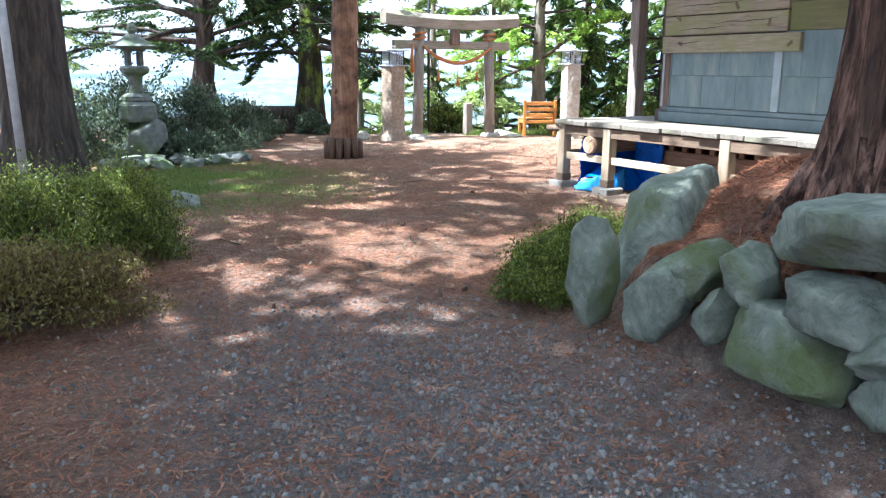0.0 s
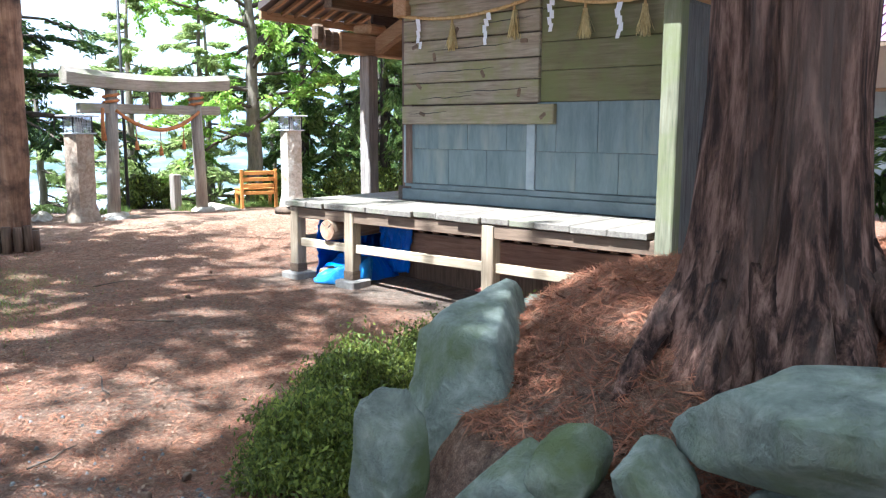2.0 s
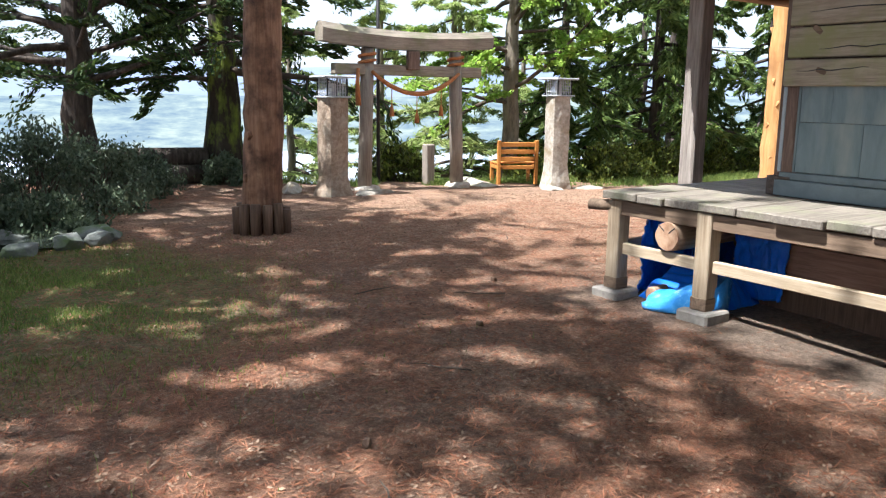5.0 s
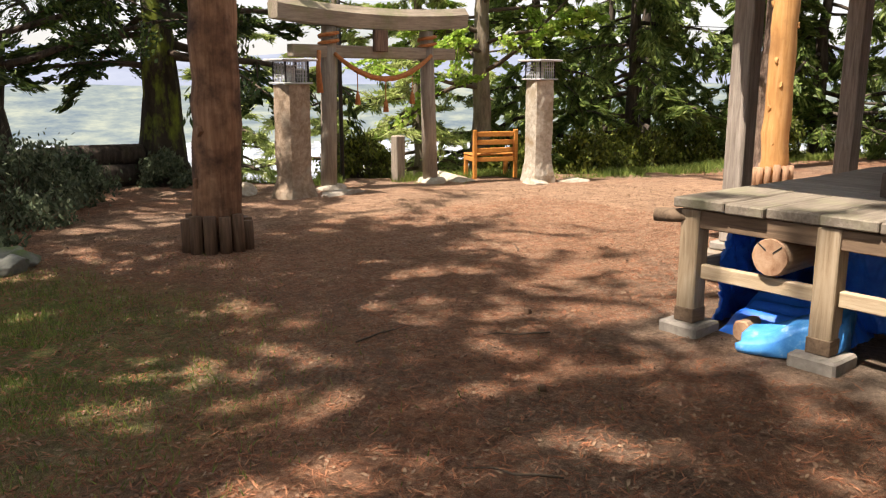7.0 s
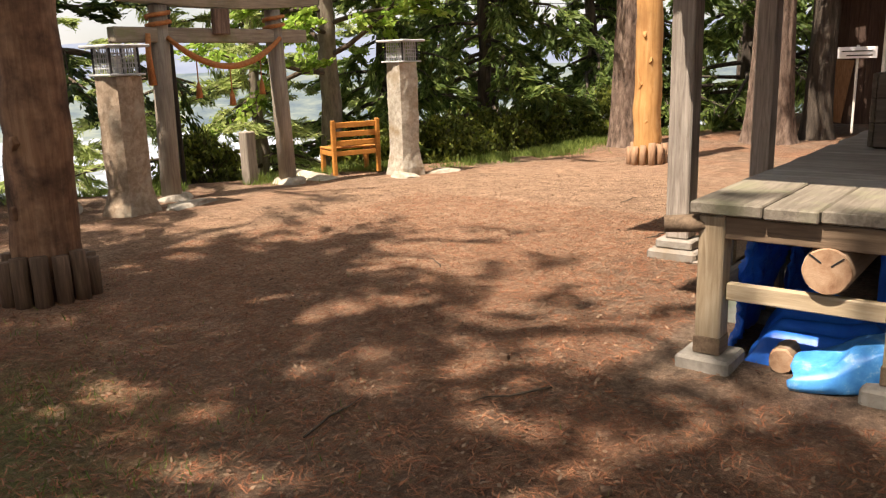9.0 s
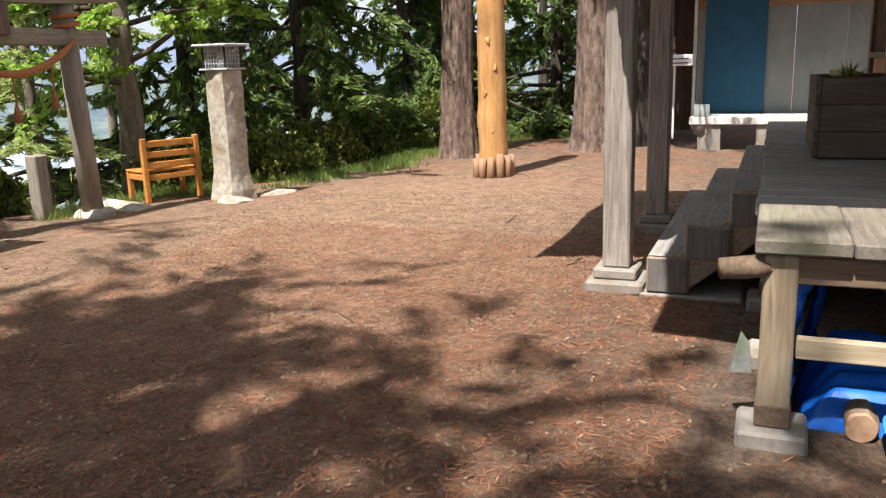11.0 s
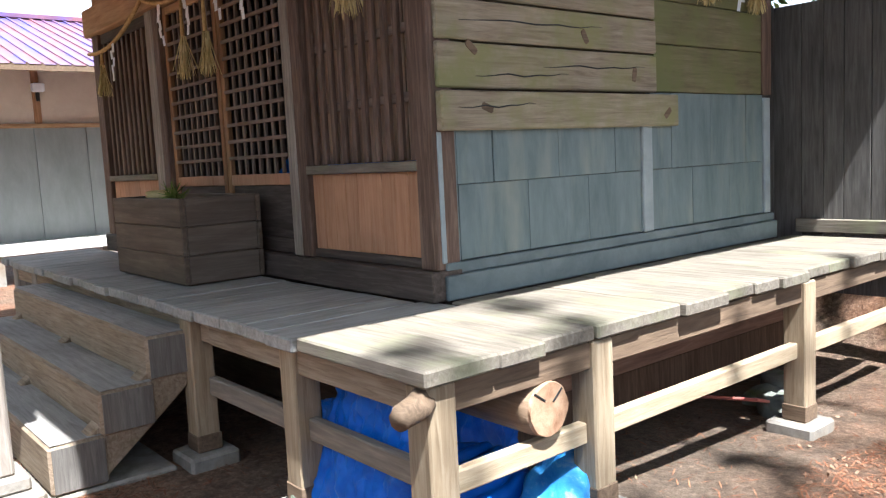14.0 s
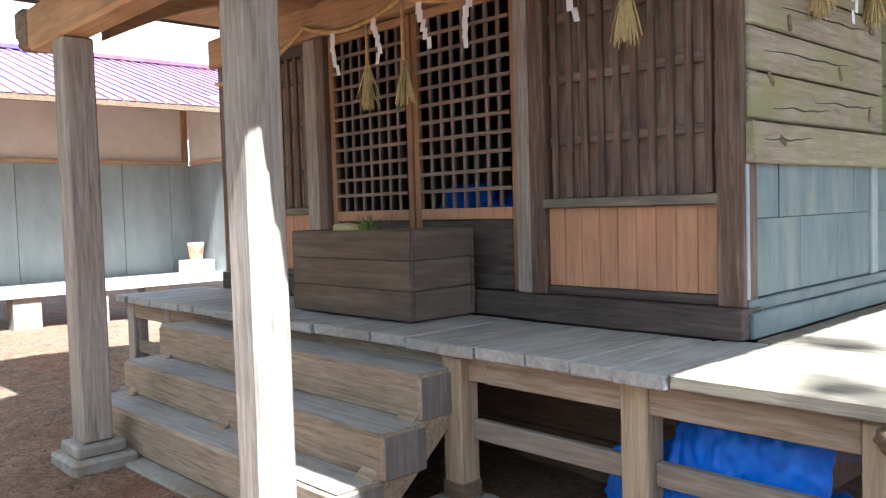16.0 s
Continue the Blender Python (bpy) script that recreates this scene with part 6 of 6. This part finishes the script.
# ---- retaining wall stones ----
for n, (at, size, turn) in enumerate((
        ((4.0, 3.74, 0.44), (0.56, 0.28, 0.38), (0, -10, 22)), ((3.16, 3.56, 0.3), (0.12, 0.14, 0.38), (8, 0, 15)), ((3.18, 3.06, 0.32), (0.13, 0.18, 0.36), (24, 0, 0)),
        ((3.24, 2.84, 0.56), (0.16, 0.14, 0.15), (0, 0, 20)), ((3.16, 2.46, 0.6), (0.16, 0.12, 0.16), (0, 0, 10)), ((3.3, 1.96, 0.89), (0.36, 0.48, 0.18), (-4, 8, 0)),
        ((3.14, 1.96, 0.6), (0.22, 0.27, 0.135), (0, 0, 5)), ((3.12, 2.2, 0.3), (0.22, 0.29, 0.2), (6, 0, 0)), ((3.14, 2.62, 0.36), (0.12, 0.11, 0.15), (0, 0, 40)),
        ((3.14, 1.66, 0.47), (0.2, 0.2, 0.12), (0, 0, 0)), ((3.12, 1.64, 0.25), (0.2, 0.23, 0.11), (0, 0, 10)), ((3.2, 1.15, 0.5), (0.28, 0.35, 0.4), (0, 0, 10)), ((3.2, 0.4, 0.45), (0.3, 0.45, 0.5), (0, 0, -10)), ((3.25, -0.5, 0.45), (0.3, 0.5, 0.5), (0, 0, 5)),
        ((5.1, 4.2, 0.42), (0.34, 0.26, 0.25), (0, 0, 10)), ((5.7, 3.98, 0.42), (0.34, 0.24, 0.26), (0, 0, -20)), ((4.45, 4.3, 0.36), (0.3, 0.26, 0.26), (0, 0, 30)), ((6.3, 3.75, 0.45), (0.3, 0.26, 0.4), (0, 0, 30)))):
    rock((at[0] - 0.14, at[1] - 0.02, at[2] + 0.05) if n < 14 else at, tuple(1.1 * c for c in size), turn, 200 + n)
rock((1.92, 9.1, 0.12), (0.18, 0.16, 0.17), (0, 0, 0), 240, "small dark mossy stone on the grass rim", "garden stones")


# ---- bushes ----
def bush(at, size, leaf, n, label, seed, leaf_len=0.034, leaf_w=0.013, stems=70, name="azalea_bush"):
    x, y, z = at
    t = thing(name, at, label, "bush")
    rnd = random.Random(seed)
    g, cs = Geo(), []
    for i in range(stems):
        a, f = rnd.uniform(0, 6.283), math.sqrt(rnd.random())
        u = math.acos(1 - rnd.random() * 0.98)
        tip = Vector((x + size[0] * math.sin(u) * math.cos(a), y + size[1] * math.sin(u) * math.sin(a), z + size[2] * math.cos(u)))
        tip += Vector((rnd.gauss(0, 0.05), rnd.gauss(0, 0.05), rnd.gauss(0, 0.03)))
        foot = Vector((x + 0.25 * size[0] * rnd.uniform(-1, 1), y + 0.25 * size[1] * rnd.uniform(-1, 1), z - 0.03))
        mid = foot.lerp(tip, 0.55) + Vector((0, 0, 0.12 * size[2]))
        g.tube([foot, mid, tip], [0.011, 0.007, 0.003], 5, cap=False)
        m = n // stems
        q = np.array(mid)[None] + (np.array(tip) - np.array(mid))[None] * (0.25 + 0.8 * rs.rand(m, 1)) + rs.normal(0, 1, (m, 3)) * np.array([[0.2 * size[0], 0.2 * size[1], 0.14 * size[2]]]) * 0.75
        cs.append(q)
    part("stem_frame", g, BRANCH, t)
    c = np.concatenate(cs)
    c[:, 2] = np.maximum(c[:, 2], z + 0.02)
    up = np.tile(np.array([[0, 0, 0.55]]), (len(c), 1))
    ob = new("foliage", quads_mesh("foliage", leaves(c, leaf_len, leaf_w, up) - np.array([at]), leaf))
    ob.parent = t
    return t


bush((3.32, 4.3, 0.0), (0.33, 0.4, 0.42), LEAF_BUSH, 30000, "low green azalea bush against the retaining wall", 1)
bush((4.0, 4.7, 0.02), (0.44, 0.38, 0.46), LEAF_BUSH, 24000, "low green azalea bush against the retaining wall", 2)
bush((5.5, 4.68, 0.04), (0.42, 0.32, 0.42), LEAF_BUSH, 16000, "low green azalea bush beside the stones", 8)
bush((4.78, 4.72, 0.03), (0.44, 0.34, 0.46), LEAF_BUSH, 20000, "low dark green azalea bush against the stones", 3)
bush((0.3, 6.75, 0.04), (0.6, 0.55, 0.78), LEAF_BUSH, 26000, "sunlit yellow-green azalea bush beside the path", 4)
bush((0.12, 5.55, 0.02), (0.72, 0.55, 0.46), LEAF_BROWN, 20000, "low brownish azalea bush beside the path", 5)
bush((0.95, 7.0, 0.05), (0.42, 0.42, 0.72), LEAF_BUSH, 18000, "bright yellow-green azalea bush beside the path", 6)
for x, y, sx, sy, sz, sd in ((2.2, 14.6, 0.8, 0.8, 1.35, 11), (3.4, 15.0, 0.75, 0.7, 1.1, 12), (4.2, 15.6, 0.7, 0.6, 0.9, 13), (1.6, 14.2, 0.7, 0.7, 1.1, 14), (5.0, 16.6, 0.6, 0.5, 0.7, 15), (3.3, 13.9, 0.6, 0.4, 0.45, 16), (6.9, 17.9, 0.35, 0.35, 0.5, 17)):
    bush((x, y, height(x, y)), (sx, sy, sz), LEAF_GREY, 6000, "grey-green garden shrub round the pond", sd, 0.07, 0.03, 30, "garden_shrub")
for x, y, s, sd in ((13.8, 17.4, 0.9, 21), (15.2, 16.5, 0.9, 22), (16.6, 16.4, 1.0, 23), (18.2, 16.4, 1.0, 24), (10.3, 17.6, 0.7, 25), (19.8, 15.4, 1.0, 26)):
    bush((x, y, height(x, y)), (s, s * 0.8, s * 1.1), LEAF_BUSH, 6000, "fresh green undergrowth on the slope's edge", sd, 0.1, 0.05, 34, "undergrowth")


# ---- garden corner ----
def build_stone_lantern():
    x, y = 2.36, 14.0
    z = height(x, y)
    t = thing("garden_lantern", (x, y, z), "old mossy stone garden lantern with a broad flared roof", "stone lantern")
    part("plinth", rock_geo((x, y, z + 0.3), (0.38, 0.34, 0.44), (0, 0, 10), 61, 9), OLD_STONE, t, smooth=True)

    def turned(name, rows, label="", mat=OLD_STONE, seg=16):
        part(name, Geo().tube([(x, y, a) for a, _ in rows], [b for _, b in rows], seg, wob=0.06), mat, t, label)

    turned("base_drum", [(0.72, 0.27), (0.78, 0.3), (0.98, 0.29), (1.04, 0.22)])
    turned("foot", [(1.041, 0.2), (1.06, 0.24), (1.12, 0.24), (1.17, 0.17)], seg=6)
    turned("shaft", [(1.171, 0.12), (1.3, 0.1), (1.44, 0.12)])
    turned("bowl", [(1.441, 0.13), (1.5, 0.22), (1.56, 0.24), (1.6, 0.2)], seg=6)
    for a in range(4):
        c = (x + 0.13 * math.cos(a * 1.5708 + 0.785), y + 0.13 * math.sin(a * 1.5708 + 0.785))
        part("light_post", Geo().box(c[0] - 0.035, c[0] + 0.035, c[1] - 0.035, c[1] + 0.035, 1.602, 1.83), OLD_STONE, t)
    turned("neck_slab", [(1.832, 0.18), (1.87, 0.2)], seg=6)
    turned("roof", [(1.871, 0.36), (1.91, 0.385), (1.95, 0.3), (2.03, 0.17), (2.1, 0.09)], "moss-covered flared roof", seg=6)
    turned("finial", [(2.101, 0.05), (2.15, 0.085), (2.2, 0.075), (2.27, 0.02)])


build_stone_lantern()
single("pond_water", Geo().add([(2.9 + 0.8 * math.cos(a * 0.3) * (1 + 0.1 * math.sin(3 * a)), 13.15 + 0.36 * math.sin(a * 0.3), 0.125) for a in range(21)], [tuple(range(21))]), WATER, (2.9, 13.15, 0.12), "small dark still garden pond", "pond", kind="structure")
for k in range(12):
    a = k * 0.5236
    x, y = 2.9 + 0.9 * math.cos(a), 13.2 + 0.45 * math.sin(a)
    rock((x, y, height(x, y) + 0.05), (0.2, 0.15, 0.1), (0, 0, 40 * k), 300 + k, "dark mossy edging stone of the pond", "pond edging stones", OLD_STONE, "edging_stone")
single("stone_bench", Geo().box(1.5, 2.0, 12.3, 12.65, height(1.7, 12.4) - 0.02, height(1.7, 12.4) + 0.2, 0.03), OLD_STONE, (1.7, 12.4, 0.1), "low pale stone slab beside the pond", "stone slab")
single("metal_pole", Geo().tube([(0.45, 10.4, 0.0), (0.4, 10.4, 2.0), (0.34, 10.4, 4.5)], [0.05, 0.048, 0.045], 14), STEEL, (0.45, 10.4, 0.05), "grey galvanised metal pole", "pole", smooth=True)


# ---- loose stuff on the ground ----
def flat_bits(name, n, region, length, width, mat, label, lift=0.006, tilt=0.35, category="litter", keep=None):
    pts = []
    while len(pts) < n:
        x, y = region()
        if keep is None or keep(x, y):
            pts.append((x, y, height(x, y) + lift))
    c = np.array(pts)
    a = rs.rand(n) * 6.283
    d = np.stack([np.cos(a), np.sin(a), rs.normal(0, tilt, n)], axis=1)
    s = np.stack([-np.sin(a), np.cos(a), rs.normal(0, tilt, n)], axis=1)
    ln, w = (length * (0.5 + rs.rand(n)))[:, None] / 2, (width * (0.5 + rs.rand(n)))[:, None] / 2
    q = np.stack([c - d * ln, c + s * w, c + d * ln, c - s * w], axis=1)
    return tagged(new(name, quads_mesh(name, q, mat)), label, category, kind="stuff")


def box_region(x0, x1, y0, y1):
    return lambda: (random.uniform(x0, x1), random.uniform(y0, y1))


def open_ground(x, y):
    """Clear of the terrace and of the swept earth under and beside the veranda."""
    return inside_terrace(x, y) < -0.1 and not (x > 6.3 + 0.3 * noise.noise(Vector((2 * x, 2 * y, 0))) and y < 8.8) or (random.random() < 0.12 and y > 4.6)


def on_terrace(x, y):
    return inside_terrace(x, y) > 0.1


flat_bits("terrace_needles", 60000, box_region(3.2, 7.0, 0.3, 4.6), 0.11, 0.005, NEEDLE, "thick carpet of rust-red fallen needles", 0.014, 0.3, keep=on_terrace)
flat_bits("ground_needles", 110000, box_region(-0.5, 10.5, 2, 13.5), 0.08, 0.005, NEEDLE, "scattered brown fallen pine needles", 0.006, 0.15, keep=open_ground)
flat_bits("ground_litter", 46000, box_region(-0.5, 13, 2, 14.5), 0.028, 0.013, LITTER, "scattered dry leaf scraps", 0.008, 0.3, keep=open_ground)


def build_gravel():
    g, rnd = Geo(), random.Random(17)
    for _ in range(8000):
        x, y = rnd.gauss(1.7, 0.75), rnd.gauss(2.8, 1.3)
        if inside_terrace(x, y) > -0.12:
            continue
        s = abs(rnd.gauss(0.008, 0.005)) + 0.004
        z, a = height(x, y), rnd.uniform(0, 6.28)
        c, d = math.cos(a) * s, math.sin(a) * s
        h = s * rnd.uniform(0.5, 1.0)
        g.add([(x + c, y + d, z - 0.002), (x - d, y + c, z - 0.002), (x - c * 0.9, y - d * 0.9, z - 0.002), (x + d, y - c, z - 0.002), (x + c * 0.5, y + d * 0.6, z + h), (x - c * 0.4, y - d * 0.3, z + h * 0.9)],
              [(0, 1, 4), (1, 5, 4), (1, 2, 5), (2, 3, 5), (3, 4, 5), (3, 0, 4)])
    single("gravel", g, GRAVEL, (0, 0, 0), "loose grey gravel chips on the path", "gravel", kind="stuff")


build_gravel()


def build_grass():
    pts = []
    while len(pts) < 24000:
        x, y = random.gauss(2.3, 1.0), random.gauss(11.0, 1.2)
        if noise.noise(Vector((1.2 * x, 1.2 * y, 3))) > -0.15 and y < 13.0:
            pts.append((x, y, height(x, y)))
    c = np.array(pts)
    n = len(c)
    way = np.stack([rs.normal(0, 0.45, n), rs.normal(0, 0.45, n), np.ones(n)], axis=1)
    way /= np.linalg.norm(way, axis=1)[:, None]
    side = np.cross(way, unit(n)) * 0.0035
    ln = (0.02 + 0.045 * rs.rand(n))[:, None]
    q = np.stack([c - side, c + side, c + way * ln + side * 0.2, c + way * ln - side * 0.2], axis=1)
    tagged(new("grass", quads_mesh("grass", q, GRASS)), "short sparse green grass by the pond", "grass", kind="stuff")


build_grass()


def build_edge_grass():
    """Rough grass along the plateau's rim."""
    pts = []
    while len(pts) < 16000:
        x = random.uniform(6.5, 22)
        y = float(np.interp(x, EDGE_X, EDGE_Y)) + random.gauss(-0.1, 0.32)
        if noise.noise(Vector((1.1 * x, 1.1 * y, 9))) > (0.05 if x < 12.5 else -0.35):
            pts.append((x, y, height(x, y)))
    c = np.array(pts)
    n = len(c)
    way = np.stack([rs.normal(0, 0.5, n), rs.normal(0, 0.5, n), np.ones(n)], axis=1)
    way /= np.linalg.norm(way, axis=1)[:, None]
    side = np.cross(way, unit(n)) * 0.007
    ln = (0.04 + 0.14 * rs.rand(n))[:, None]
    q = np.stack([c - side, c + side, c + way * ln + side * 0.2, c + way * ln - side * 0.2], axis=1)
    tagged(new("rim_grass", quads_mesh("rim_grass", q, GRASS)), "ragged green grass along the slope's rim", "grass", kind="stuff")


build_edge_grass()
rnd = random.Random(44)
for x, y, a, ln in ((10.9, 10.95, 0.1, 0.5), (3.3, 6.3, 1.2, 0.5), (4.6, 7.6, 2.2, 0.4), (2.5, 5.6, 0.4, 0.35), (6.0, 9.0, 2.6, 0.45), (7.6, 10.9, 1.0, 0.35), (4.9, 9.6, 0.2, 0.5), (9.6, 9.9, 2.9, 0.3), (1.9, 6.9, 1.9, 0.4), (14.9, 11.9, 0.6, 0.6)):
    line = [(x + ln * f * math.cos(a) + rnd.gauss(0, 0.012), y + ln * f * math.sin(a) + rnd.gauss(0, 0.012), height(x + ln * f * math.cos(a), y + ln * f * math.sin(a)) + 0.012) for f in (0, 0.25, 0.5, 0.75, 1)]
    single("fallen_twig", Geo().tube(line, [0.005, 0.006, 0.005, 0.004, 0.002], 7, wob=0.3, seed=int(9 * x)), BRANCH, line[0], "dark dry twig lying on the bare earth", "twig", "fallen twigs", smooth=True)
for x, y in ((2.75, 4.9), (3.0, 4.95), (3.6, 7.1), (5.2, 8.3), (2.2, 6.0), (6.2, 9.4), (1.6, 5.2)):
    g = rock_geo((x, y, height(x, y) + 0.018), (0.026, 0.022, 0.022), (0, 0, 60 * x), int(20 * x), 5)
    single("pine_cone", g, STAKE_Z, (x, y, height(x, y)), "small brown fallen pine cone", "pine cone", "fallen cones", smooth=True)
for k, z in enumerate((2.98, 2.9)):
    single("overhead_cable", Geo().tube([(9.5 + 2 * s, 19.0 - 0.35 * s, z - 0.04 * math.sin(math.pi * s / 7)) for s in range(8)], [0.008] * 8, 6), BLACK, (9.5, 19, z), "thin black overhead cable", "cable", "overhead cables")
